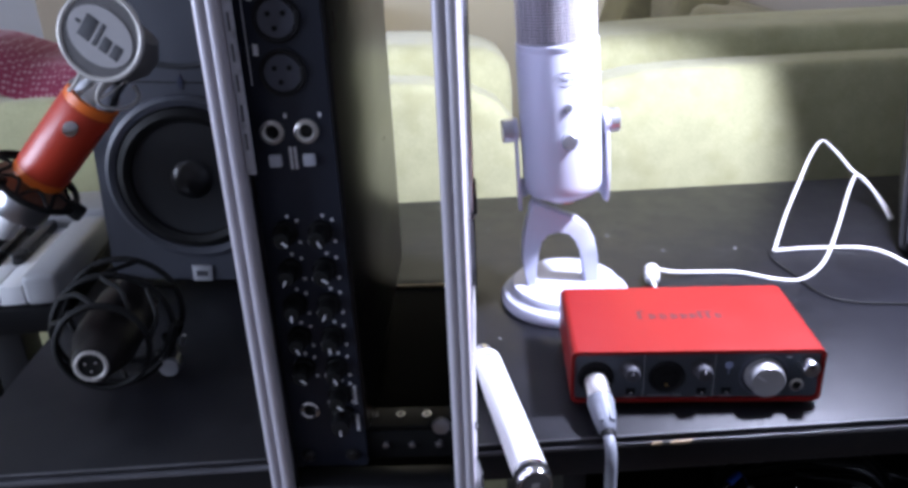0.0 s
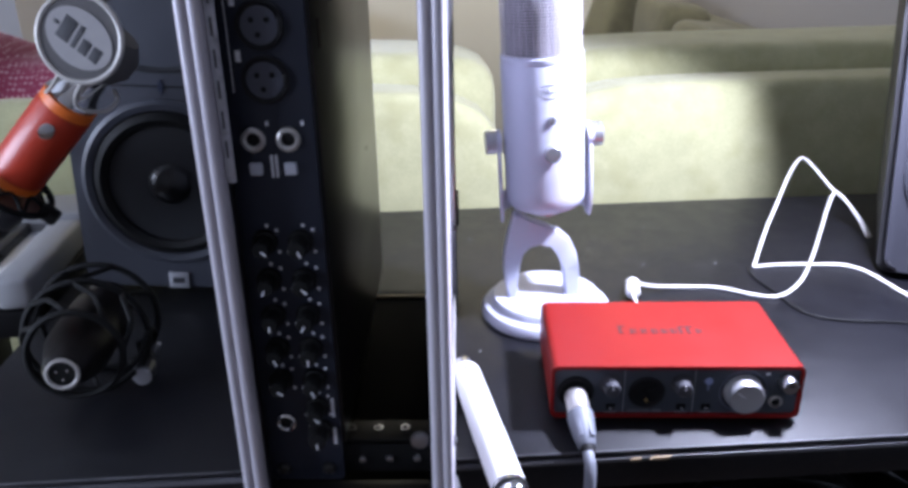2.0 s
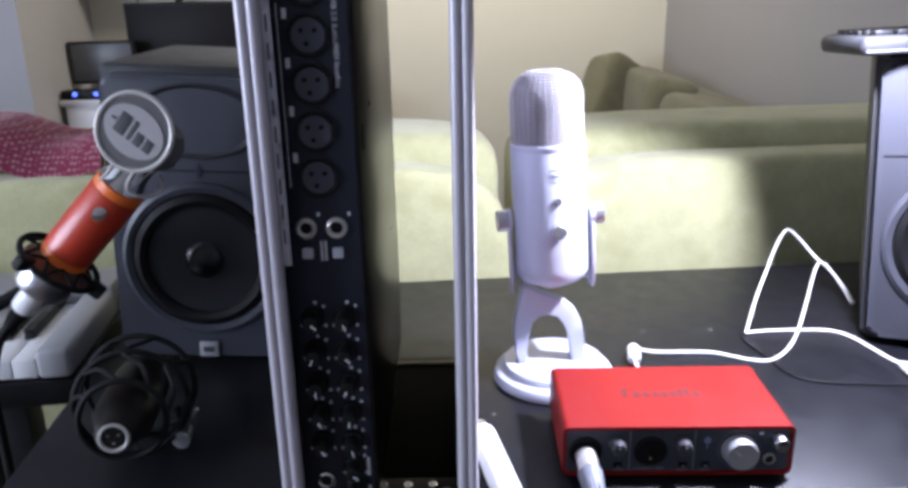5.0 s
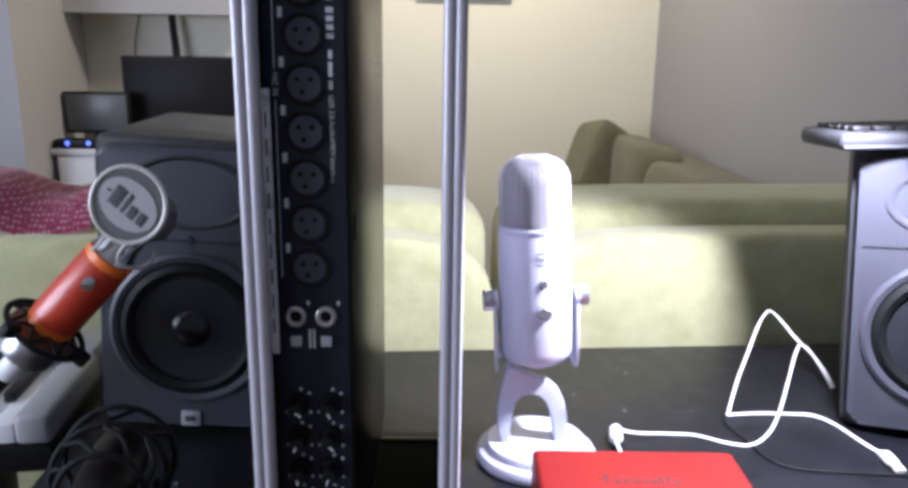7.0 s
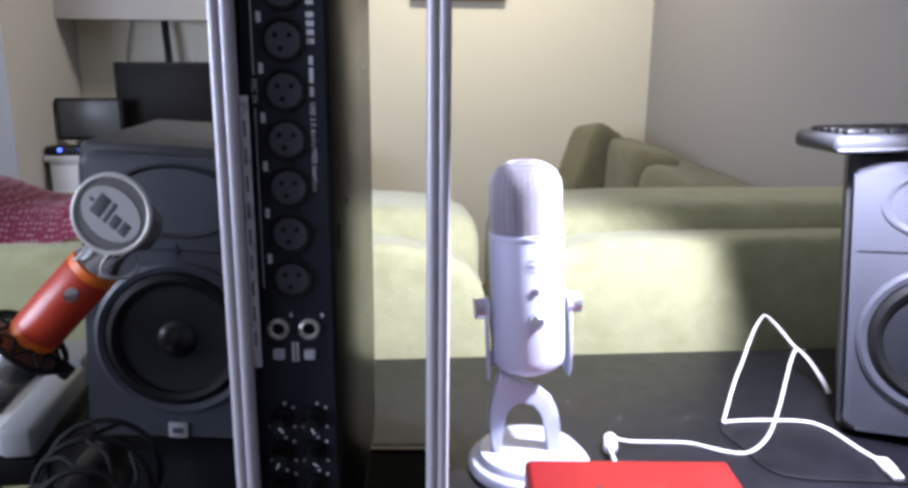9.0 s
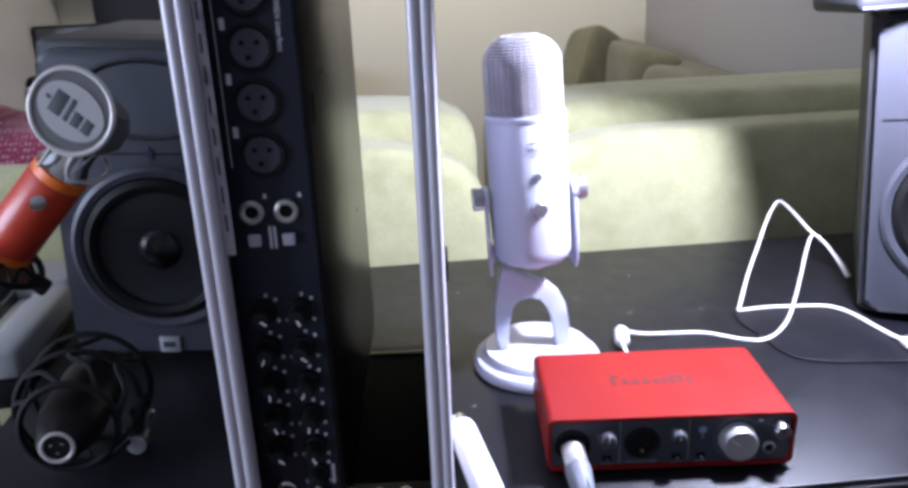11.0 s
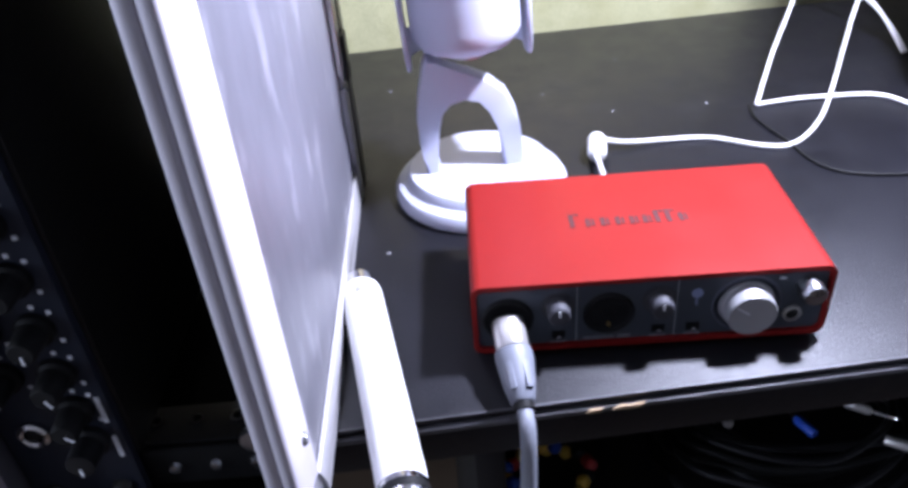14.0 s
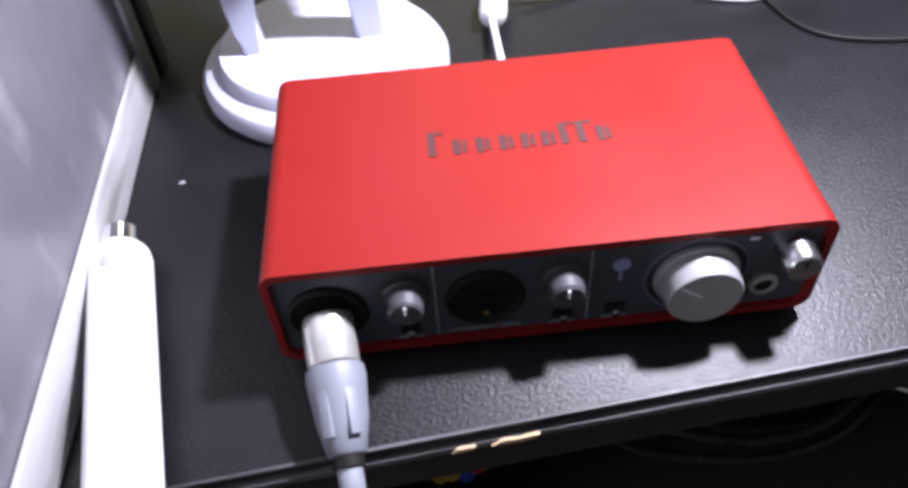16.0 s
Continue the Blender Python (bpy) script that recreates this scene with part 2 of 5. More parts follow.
def lathe(profile, n=40, axis="z", m=None, bm=None):
    """Revolves (radius, height) pairs round z; axis 'y' lays it so that height runs towards -y."""
    b = bmesh.new()
    rings = []
    for r, h in profile:
        if r < 1e-6:
            rings.append([b.verts.new((0, 0, h))])
        else:
            rings.append([b.verts.new((r * math.cos(2 * math.pi * k / n), r * math.sin(2 * math.pi * k / n), h)) for k in range(n)])
    for a, c in zip(rings, rings[1:]):
        for k in range(n):
            k2 = (k + 1) % n
            if len(a) == 1 and len(c) == 1:
                continue
            if len(a) == 1:
                b.faces.new((a[0], c[k], c[k2]))
            elif len(c) == 1:
                b.faces.new((a[k], a[k2], c[0]))
            else:
                b.faces.new((a[k], a[k2], c[k2], c[k]))
    for ring in (rings[0], rings[-1]):
        if len(ring) > 1 and profile[0] != profile[-1]:
            b.faces.new(ring)
    if axis == "y":
        moved(b, Matrix.Rotation(radians(90), 4, "X"))
    elif axis == "x":
        moved(b, Matrix.Rotation(radians(90), 4, "Y"))
    if m is not None:
        moved(b, m)
    return join(bm, b)


def tube(points, radius, n=10, steps=8, bm=None, closed=False):
    """A round cord along a smooth curve through the points."""
    pts = [Vector(p) for p in points]
    fine = []
    cnt = len(pts)
    last = cnt if closed else cnt - 1
    for i in range(last):
        p1, p2 = pts[i], pts[(i + 1) % cnt]
        p0 = pts[i - 1] if (i > 0 or closed) else p1 * 2 - p2
        p3 = pts[(i + 2) % cnt] if (i + 2 < cnt or closed) else p2 * 2 - p1
        for s in range(steps):
            t = s / steps
            fine.append(0.5 * ((2 * p1) + (p2 - p0) * t + (2 * p0 - 5 * p1 + 4 * p2 - p3) * t * t + (3 * p1 - p0 - 3 * p2 + p3) * t ** 3))
    if not closed:
        fine.append(pts[-1])
    b = bmesh.new()
    rings, up = [], None
    total = len(fine)
    for i, p in enumerate(fine):
        if closed:
            d = fine[(i + 1) % total] - fine[i - 1]
        else:
            d = fine[min(i + 1, total - 1)] - fine[max(i - 1, 0)]
        d.normalize()
        if up is None:
            up = Vector((0, 0, 1)) if abs(d.z) < 0.9 else Vector((1, 0, 0))
        up = (up - d * up.dot(d)).normalized()
        side = d.cross(up)
        rings.append([b.verts.new(p + radius * (math.cos(2 * math.pi * k / n) * up + math.sin(2 * math.pi * k / n) * side)) for k in range(n)])
    pairs = list(zip(rings, rings[1:])) + ([(rings[-1], rings[0])] if closed else [])
    for a, c in pairs:
        for k in range(n):
            b.faces.new((a[k], a[(k + 1) % n], c[(k + 1) % n], c[k]))
    if not closed:
        b.faces.new(rings[0])
        b.faces.new(rings[-1])
    return join(bm, b)


def outline_prism(points, y0, y1, bevel=0.0, segs=2, bm=None):
    """A plate with the outline (x, z), from y0 to y1."""
    b = bmesh.new()
    low = [b.verts.new((x, y0, z)) for x, z in points]
    high = [b.verts.new((x, y1, z)) for x, z in points]
    b.faces.new(low)
    b.faces.new(high[::-1])
    n = len(points)
    rim = []
    for k in range(n):
        b.faces.new((low[k], high[k], high[(k + 1) % n], low[(k + 1) % n]))
    if bevel:
        keep = set(low), set(high)
        rim = [e for e in b.edges if all(v in keep[0] for v in e.verts) or all(v in keep[1] for v in e.verts)]
        bmesh.ops.bevel(b, geom=rim, offset=bevel, segments=segs, affect="EDGES", profile=0.5)
    return join(bm, b)


def round_rect(w, h, r, cx=0.0, cz=0.0, n=6):
    out = []
    for sx, sz, a0 in ((1, 1, 0), (-1, 1, 90), (-1, -1, 180), (1, -1, 270)):
        for k in range(n + 1):
            a = radians(a0 + 90 * k / n)
            out.append((cx + sx * (w / 2 - r) + r * math.cos(a), cz + sz * (h / 2 - r) + r * math.sin(a)))
    return out


def ring_frame(outer, inner, y0, y1, bm=None):
    """A hollow frame between two outlines (x, z) of equal count, from y0 to y1."""
    b = bmesh.new()
    loops = [[b.verts.new((x, y, z)) for x, z in o] for o in (outer, inner) for y in (y0, y1)]
    n = len(outer)
    for k in range(n):
        j = (k + 1) % n
        b.faces.new((loops[0][k], loops[0][j], loops[1][j], loops[1][k]))
        b.faces.new((loops[2][k], loops[3][k], loops[3][j], loops[2][j]))
        b.faces.new((loops[0][k], loops[2][k], loops[2][j], loops[0][j]))
        b.faces.new((loops[1][k], loops[1][j], loops[3][j], loops[3][k]))
    return join(bm, b)


def cushion(w, d, h, puff=0.3, n=10):
    """A soft block, w by d by h, resting on z=0, with bulging sides and rounded edges."""
    b = bmesh.new()
    bmesh.ops.create_cube(b, size=1.0)
    bmesh.ops.subdivide_edges(b, edges=b.edges[:], cuts=n, use_grid_fill=True)
    for v in b.verts:
        p = v.co * 2
        q = [math.copysign(abs(c) ** 1.0, c) for c in p]
        k = (abs(q[0]) ** 8 + abs(q[1]) ** 8 + abs(q[2]) ** 8) ** (1 / 8)
        s = 1.0 / k if k > 0 else 1
        m = max(abs(c) for c in q)
        q = [c * s * m for c in q]
        wob = noise.noise(Vector((q[0] * 1.7 * w * 4, q[1] * 1.7, q[2] * 1.7 + w))) * 0.02
        bulge = 1 + puff * 0.08 * (1 - q[0] ** 2) * (1 - q[2] ** 2) + wob
        v.co = Vector((q[0] * w / 2, q[1] * d / 2 * bulge, (q[2] * h / 2) * (1 + 0.05 * puff * (1 - q[0] ** 4)) + h / 2))
    return b


def lettering(name, text, size, material, parent, m, label=""):
    cu = bpy.data.curves.new(name, "FONT")
    cu.body, cu.size, cu.extrude = text, size, 0.0001
    cu.align_x, cu.align_y = "LEFT", "CENTER"
    tmp = bpy.data.objects.new(name, cu)
    scene.collection.objects.link(tmp)
    me = bpy.data.meshes.new_from_object(tmp)
    bpy.data.objects.remove(tmp)
    me.materials.clear()
    me.materials.append(material)
    ob = new(name, me)
    ob.parent = parent
    ob.matrix_basis = m
    if label:
        tagged(ob, label)
    return ob


# ---- room ----
def slab(name, x0, x1, y0, y1, z0, z1, material, label, category):
    return solo(name, box(x0, x1, y0, y1, z0, z1, 0), material, Matrix(), label, category, kind="structure")


BACK, RIGHT, LEFT, FRONT, TOP = 3.2, 1.22, -2.4, -1.7, 2.4
slab("floor", LEFT - 0.1, RIGHT + 0.1, FRONT - 0.1, BACK + 0.1, -0.1, 0.0, FLOORM, "brown wood-look laminate floor under the desk and sofa", "floor")
slab("ceiling", LEFT - 0.1, RIGHT + 0.1, FRONT - 0.1, BACK + 0.1, TOP, TOP + 0.1, WHITEWALL, "plain white painted ceiling over the whole room", "ceiling")
slab("wall_north", LEFT - 0.1, RIGHT + 0.1, BACK, BACK + 0.1, 0.0, TOP, WALL, "cream painted wall behind the sofas", "wall")
slab("wall_east", RIGHT, RIGHT + 0.1, FRONT, BACK, 0.0, TOP, EASTWALL, "wall beside the corner sofa, with its shade put into a darker grey", "wall")
slab("wall_south", LEFT - 0.1, RIGHT + 0.1, FRONT - 0.1, FRONT, 0.0, TOP, SOUTHWALL, "plain brown-grey wall closing the room", "wall")


def west_wall():
    bm = box(LEFT - 0.1, LEFT, FRONT, BACK, 0.0, 0.95, 0)
    bm = box(LEFT - 0.1, LEFT, FRONT, BACK, 2.15, TOP, 0, bm=bm)
    bm = box(LEFT - 0.1, LEFT, FRONT, -0.7, 0.95, 2.15, 0, bm=bm)
    bm = box(LEFT - 0.1, LEFT, 0.9, BACK, 0.95, 2.15, 0, bm=bm)
    solo("wall_west", bm, WHITEWALL, Matrix(), "white wall with a window opening for daylight", "wall", kind="structure")


west_wall()
slab("pillar_wall", LEFT, -1.345, 2.50, BACK, 0.0, TOP, WALLG, "wall return beside the television alcove, greyed to paint in its shade", "wall")
slab("alcove_beam", -1.345, -0.60, 2.98, BACK, 1.226, 1.50, WALLG, "boxed beam above the television, greyed to paint in its shade", "beam")


def picture_frame():
    t = thing("picture_frame", pose(0.3185, BACK - 0.012, 1.328), "brown wooden picture frame hanging on the cream wall", "picture frame")
    part("frame", ring_frame(round_rect(0.42, 0.30, 0.004, 0, 0.15), round_rect(0.36, 0.24, 0.004, 0, 0.15), -0.018, 0.010), FRAME_WOOD, t)
    part("canvas", box(-0.185, 0.185, -0.004, 0.008, 0.025, 0.275, 0.001), mat("brown_painted_canvas", (0.28, 0.20, 0.12), 0.7, scale=14, vary=0.5), t)


picture_frame()


# ---- television alcove ----
def tv_cabinet():
    t = thing("tv_cabinet", pose(-0.885, 2.92, 0.0), "white low cabinet under the television", "cabinet")
    part("body", box(-0.44, 0.60, -0.20, 0.20, 0.04, 0.678, 0.004), WHITEFURN, t)
    part("top_board", box(-0.455, 0.615, -0.215, 0.205, 0.680, 0.702, 0.003), WHITEFURN, t)
    for k in range(3):
        d = part("door", box(-0.425 + k * 0.34, -0.425 + k * 0.34 + 0.325, -0.222, -0.203, 0.06, 0.665, 0.003), WHITEFURN, t)
        part("handle", box(-0.28 + k * 0.34, -0.22 + k * 0.34, -0.236, -0.2225, 0.60, 0.61, 0.003), STEEL, d, "steel bar handle")


def television():
    t = thing("television", pose(-0.840, 2.98, 0.703), "black flat-screen television switched off on the white cabinet", "television")
    part("housing", box(-0.29, 0.29, -0.01, 0.03, 0.030, 0.353, 0.006), BLACK, t)
    part("screen", box(-0.278, 0.278, -0.016, -0.011, 0.045, 0.341, 0.001), SCREEN, t)
    part("stand", box(-0.12, 0.12, -0.08, 0.08, 0.0, 0.012, 0.004, bm=box(-0.03, 0.03, -0.005, 0.02, 0.010, 0.05, 0.003)), BLACK, t)


def small_monitor():
    t = thing("small_monitor", pose(-1.205, 2.86, 0.703), "small grey-screened monitor with a dark bezel beside the television", "monitor")
    part("housing", box(-0.13, 0.13, 0.0, 0.03, 0.045, 0.212, 0.005), BLACK, t)
    part("screen", box(-0.118, 0.118, -0.004, -0.0005, 0.058, 0.202, 0.001), SCREEN_GREY, t)
    part("stand", box(-0.07, 0.07, -0.05, 0.05, 0.0, 0.01, 0.004, bm=box(-0.02, 0.02, 0.005, 0.02, 0.008, 0.08, 0.003)), BLACK, t)


def router():
    t = thing("router", pose(-1.235, 2.755, 0.703), "black network box with two blue indicator lights", "router")
    part("housing", box(-0.10, 0.08, -0.035, 0.035, 0.0, 0.035, 0.006), BLACK, t)
    for x in (-0.045, 0.035):
        part("indicator", lathe([(0.0, 0.006), (0.008, 0.004), (0.009, 0.0), (0.0, 0.0)], 12, "y", Matrix.Translation((x, -0.0355, 0.022))), BLUE_LED, t, "blue light")


tv_cabinet()
television()
small_monitor()
router()
solo("wall_cable", tube([(-0.951, 3.13, 1.24), (-0.945, 3.12, 1.17), (-0.937, 3.11, 1.066), (-0.93, 3.06, 0.97)], 0.016, 8), BLACK, Matrix(), "thick dark cable hanging above the television", "cable")
solo("thin_wall_cable", tube([(-1.10, 3.18, 1.224), (-1.118, 3.18, 1.15), (-1.131, 3.18, 1.063), (-1.12, 3.18, 0.96)], 0.003, 8), BLACK, Matrix(), "thin dark cable hanging on the cream wall", "cable")


# ---- sofas ----
def sofa_section(x0, x1, label):
    """Back of a sofa seen from behind: frame panel, back cushion showing over the top, seat and feet."""
    w = x1 - x0
    t = thing("sofa", pose((x0 + x1) / 2, 0.89, 0.0), label, "sofa", "green sofa sections")
    part("back_panel", moved(cushion(w - 0.006, 0.10, 0.792, 0.25, 14), pose(0, -0.21, 0.06)), SOFA, t)
    part("back_cushion", moved(cushion(w - 0.02, 0.19, 0.28, 0.8, 14), pose(0, -0.06, 0.606, 0, 0, 0)), SOFA, t)
    part("seat_cushion", moved(cushion(w - 0.02, 0.56, 0.18, 0.5, 8), pose(0, 0.30, 0.28)), SOFA, t)
    part("base", box(-w / 2 + 0.005, w / 2 - 0.005, -0.15, 0.56, 0.08, 0.29, 0.01), SOFA, t)
    for sx in (-1, 1):
        for y in (-0.15, 0.48):
            part("foot", lathe([(0.018, 0.0), (0.024, 0.08)], 12, "z", Matrix.Translation((sx * (w / 2 - 0.07), y, 0.0))), DARK, t)
    return t


sofa_section(-0.86, 0.144, "yellow-green fabric sofa section with its back towards the desk")
sofa_section(0.148, 1.16, "yellow-green fabric sofa section standing next to the corner sofa")
sofa_section(-1.85, -0.864, "yellow-green fabric sofa section with a crimson throw over it")


def corner_sofa():
    t = thing("corner_sofa", pose(0.897, 2.272, -0.048), "olive-green corner sofa along the grey wall, with loose back cushions", "sofa")
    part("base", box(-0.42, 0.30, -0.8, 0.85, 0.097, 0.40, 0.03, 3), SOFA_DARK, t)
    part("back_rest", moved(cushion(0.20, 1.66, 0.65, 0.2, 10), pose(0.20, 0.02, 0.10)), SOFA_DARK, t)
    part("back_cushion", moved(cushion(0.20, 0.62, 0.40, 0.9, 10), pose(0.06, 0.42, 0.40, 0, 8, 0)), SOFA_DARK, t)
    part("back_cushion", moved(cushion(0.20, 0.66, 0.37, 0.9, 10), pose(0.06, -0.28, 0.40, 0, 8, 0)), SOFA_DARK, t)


corner_sofa()
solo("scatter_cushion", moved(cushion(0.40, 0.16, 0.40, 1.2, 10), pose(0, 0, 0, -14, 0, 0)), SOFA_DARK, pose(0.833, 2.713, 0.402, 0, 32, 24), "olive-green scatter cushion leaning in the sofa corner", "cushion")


def throw_blanket():
    b = bmesh.new()
    nx, ny = 36, 18
    grid = []
    for i in range(nx + 1):
        row = []
        for j in range(ny + 1):
            u, v = i / nx, j / ny
            x = -1.22 + 0.76 * u
            s = v * 2 - 1
            y = 0.79 + 0.125 * s
            z = 0.918 + 0.018 * noise.noise(Vector((u * 7, v * 2, 3))) - 0.055 * abs(s) ** 3 + 0.012 * math.sin(u * 19)
            row.append(b.verts.new((x, y, z)))
        grid.append(row)
    for i in range(nx):
        for j in range(ny):
            b.faces.new((grid[i][j], grid[i + 1][j], grid[i + 1][j + 1], grid[i][j + 1]))
    bmesh.ops.solidify(b, geom=b.faces[:], thickness=0.030)
    solo("throw_blanket", b, THROW, Matrix(), "crimson knitted throw with pale flecks lying over the sofa back", "blanket")


throw_blanket()


# ---- desk ----
def desk():
    t = thing("desk", pose(0, 0, 0), "black painted desk with worn front edge and open shelf", "desk")
    part("top", box(-0.352, 0.98, 0.0, 0.487, T - 0.004, T, 0.0012), DESK, t)
    part("edge_board", box(-0.354, 0.978, 0.0025, 0.485, T - 0.034, T - 0.0045, 0.002), DESK_EDGE, t)
    # Pale grey paints the bright light lines onto the rubbed front edge.
    worn = mat("rubbed_edge_highlight", (0.085, 0.083, 0.092), 0.45, scale=70, vary=0.6, stretch=(0.3, 1, 1), dirt=(0.012, 0.012, 0.013), dirt_amount=0.5, dirt_scale=45)
    part("edge_lip", box(-0.353, 0.977, -0.0022, 0.0024, T - 0.0085, T - 0.0050, 0.0009), worn, t, "rubbed edge strip with its highlight painted in")
    part("edge_arris", box(-0.355, 0.979, -0.0005, 0.0008, T - 0.0014, T + 0.0003, 0.0004), worn, t, "rubbed front corner with its highlight painted in")
    part("divider", box(0.085, 0.103, 0.035, 0.478, 0.0, T - 0.035, 0.001), DARK, t)
    part("side_panel", box(0.955, 0.975, 0.01, 0.478, 0.0, T - 0.035, 0.001), DARK, t)
    part("back_panel", box(0.103, 0.955, 0.468, 0.478, 0.10, T - 0.035, 0.0005), DARK, t)
    part("shelf", box(0.104, 0.954, 0.02, 0.467, 0.480, 0.498, 0.001), DARK, t)
    for x in (-0.33,):
        for y in (0.02, 0.43):
            part("leg", box(x - 0.02, x + 0.02, y, y + 0.04, 0.0, T - 0.035, 0.002), DARK, t)
    part("edge_chip", moved(outline_prism([(-0.008, -0.0026), (-0.004, -0.0006), (0.001, -0.0012), (0.008, -0.0005), (0.006, -0.003), (0.0, -0.0034)], 0, 0.0012), pose(0.160, -0.0030, T - 0.0042)), CHIPWOOD, t, "bare wood where the paint chipped off")
    part("edge_chip", moved(outline_prism([(-0.004, -0.003), (-0.002, -0.001), (0.004, -0.001), (0.003, -0.003)], 0, 0.0012), pose(0.143, -0.0030, T - 0.0042)), CHIPWOOD, t, "bare wood where the paint chipped off")


desk()
for k, (x, y) in enumerate(((0.049, 0.141), (0.187, 0.345), (0.090, 0.295), (0.31, 0.295), (0.265, 0.400), (0.060, 0.385), (0.235, 0.300))):
    b = bmesh.new()
    bmesh.ops.create_icosphere(b, subdivisions=1, radius=0.0011)
    for v in b.verts:
        v.co.x *= 1.6
        v.co.z = max(0, v.co.z) * 0.6
    solo("dust_speck", b, DUST, pose(x, y, T, 0, 0, 40 * k), "tiny pale fleck of dust on the black desk", "dust", "dust on the desk")


# ---- rack case with rack unit ----
CASE = pose(0.0138, -0.070, T, 0, 0, -3.9)
W, D, H = 0.1225, 0.322, 0.555


def edge_post(z0, z1, w=0.0128, d=0.026, bm=None):
    """Extruded aluminium edging: two rounded ridges with a groove between, right-hand front corner at the origin."""
    prof = []
    for cx in (0.27, 0.73):
        for k in range(7):
            a = math.pi - math.pi * k / 6
            prof.append((-w + w * (cx + 0.23 * math.cos(a)), -0.0020 * math.sin(a)))
    prof += [(0.0, 0.002), (0.0, d), (-0.002, d), (-0.002, 0.006), (-w, 0.006)]
    b = bmesh.new()
    lo = [b.verts.new((x, y, z0)) for x, y in prof]
    hi = [b.verts.new((x, y, z1)) for x, y in prof]
    b.faces.new(lo)
    b.faces.new(hi[::-1])
    for k in range(len(prof)):
        j = (k + 1) % len(prof)
        b.faces.new((lo[k], lo[j], hi[j], hi[k]))
    return join(bm, b)


def rack_case():
    t = thing("rack_case", CASE, "open two-unit rack case standing on end, grey laminate with aluminium edges", "rack case")
    part("right_panel", box(-0.0095, -0.0022, 0.008, D - 0.03, 0.002, H - 0.002, 0.0005), LAMINATE, t, "scuffed grey laminate side")
    part("left_panel", box(-W + 0.0022, -W + 0.0095, 0.008, D - 0.03, 0.002, H - 0.002, 0.0005), LAMINATE, t)
    # The floor's matt near-black colour stands in for shade inside the case.
    part("bottom_panel", box(-W + 0.0098, -0.0098, 0.0225, D - 0.03, 0.0022, 0.0095, 0.0005), mat("case_floor_shade_black", (0.005, 0.005, 0.005), 0.9, scale=300, vary=0.3, spec=0.06, bump=0.2), t, "floor of the case, blackened to stand in for the shade inside")
    part("top_panel", box(-W + 0.0098, -0.0098, 0.0225, D - 0.03, H - 0.0095, H - 0.0022, 0.0005), BLACK, t)
    part("front_post", edge_post(0.0, H), ALU, t)
    part("front_post", moved(edge_post(0.0, H), Matrix.Translation((-W, 0, 0)) @ Matrix.Diagonal((-1, 1, 1, 1))), ALU, t)
    part("front_sill", box(-W + 0.0145, -0.0145, 0.003, 0.022, 0.0, 0.024, 0.002), BLACK, t)
    part("front_lintel", box(-W + 0.0145, -0.0145, 0.003, 0.022, H - 0.014, H, 0.002), BLACK, t)
    part("bottom_rail", box(-0.0020, 0.0, 0.0265, D - 0.045, 0.0, 0.024, 0.0006, bm=box(-0.016, -0.0022, 0.0265, D - 0.045, 0.0, 0.0020, 0.0003)), RAIL, t, "scratched aluminium rail")
    part("top_rail", box(-0.0020, 0.0, 0.0265, D - 0.045, H - 0.024, H, 0.0006), ALU, t)
    part("back_frame", box(-0.0040, 0.0012, D - 0.044, D - 0.031, 0.0, H, 0.0010), STEEL, t)
    part("back_seal", box(-0.0060, -0.0005, D - 0.0305, D - 0.0265, 0.0, H, 0.0008), RUBBER, t)
    part("back_lid_edge", box(-0.0060, 0.0018, D - 0.026, D - 0.010, 0.0, H, 0.0012), CHASSIS, t)
    sill = part("back_sill", box(-W + 0.010, -0.0065, D - 0.028, D - 0.008, 0.0, 0.0090, 0.001), RUBBER, t)
    part("worn_edge", box(-W + 0.012, -0.0070, D - 0.0275, D - 0.0240, 0.0092, 0.0122, 0.0008), mat("pale_worn_plywood", (0.45, 0.38, 0.24), 0.7, scale=90, vary=0.2), sill, "worn pale plywood edge")
    strip = part("printed_strip", box(-W + 0.0130, -W + 0.0178, 0.0035, 0.0048, 0.222, 0.372, 0.0004), mat("pale_grey_printed_tape", (0.50, 0.50, 0.55), 0.6, scale=160, vary=0.3, dirt=(0.12, 0.12, 0.13), dirt_amount=0.4, dirt_scale=90), t, "pale grey printed tape")
    for k in range(9):
        part("print_bar", box(-W + 0.0148, -W + 0.0159, 0.0031, 0.0035, 0.235 + 0.0145 * k, 0.2435 + 0.0145 * k, 0), GREYKNOB, strip)
    part("corner_bracket", moved(lathe([(0.0, 0.0045), (0.010, 0.0040), (0.016, 0.0022), (0.019, 0.0)], 20, "x"), pose(0.0, 0.012, 0.012)), STEEL, t, "riveted steel corner")
    part("rivet", lathe([(0.0, 0.002), (0.002, 0.0016), (0.003, 0.0)], 12, "x", pose(0.0, 0.018, 0.055)), CHROME, t)
    part("latch_nub", box(0.0, 0.004, D - 0.036, D - 0.022, 0.085, 0.115, 0.0014), BLACK, t)
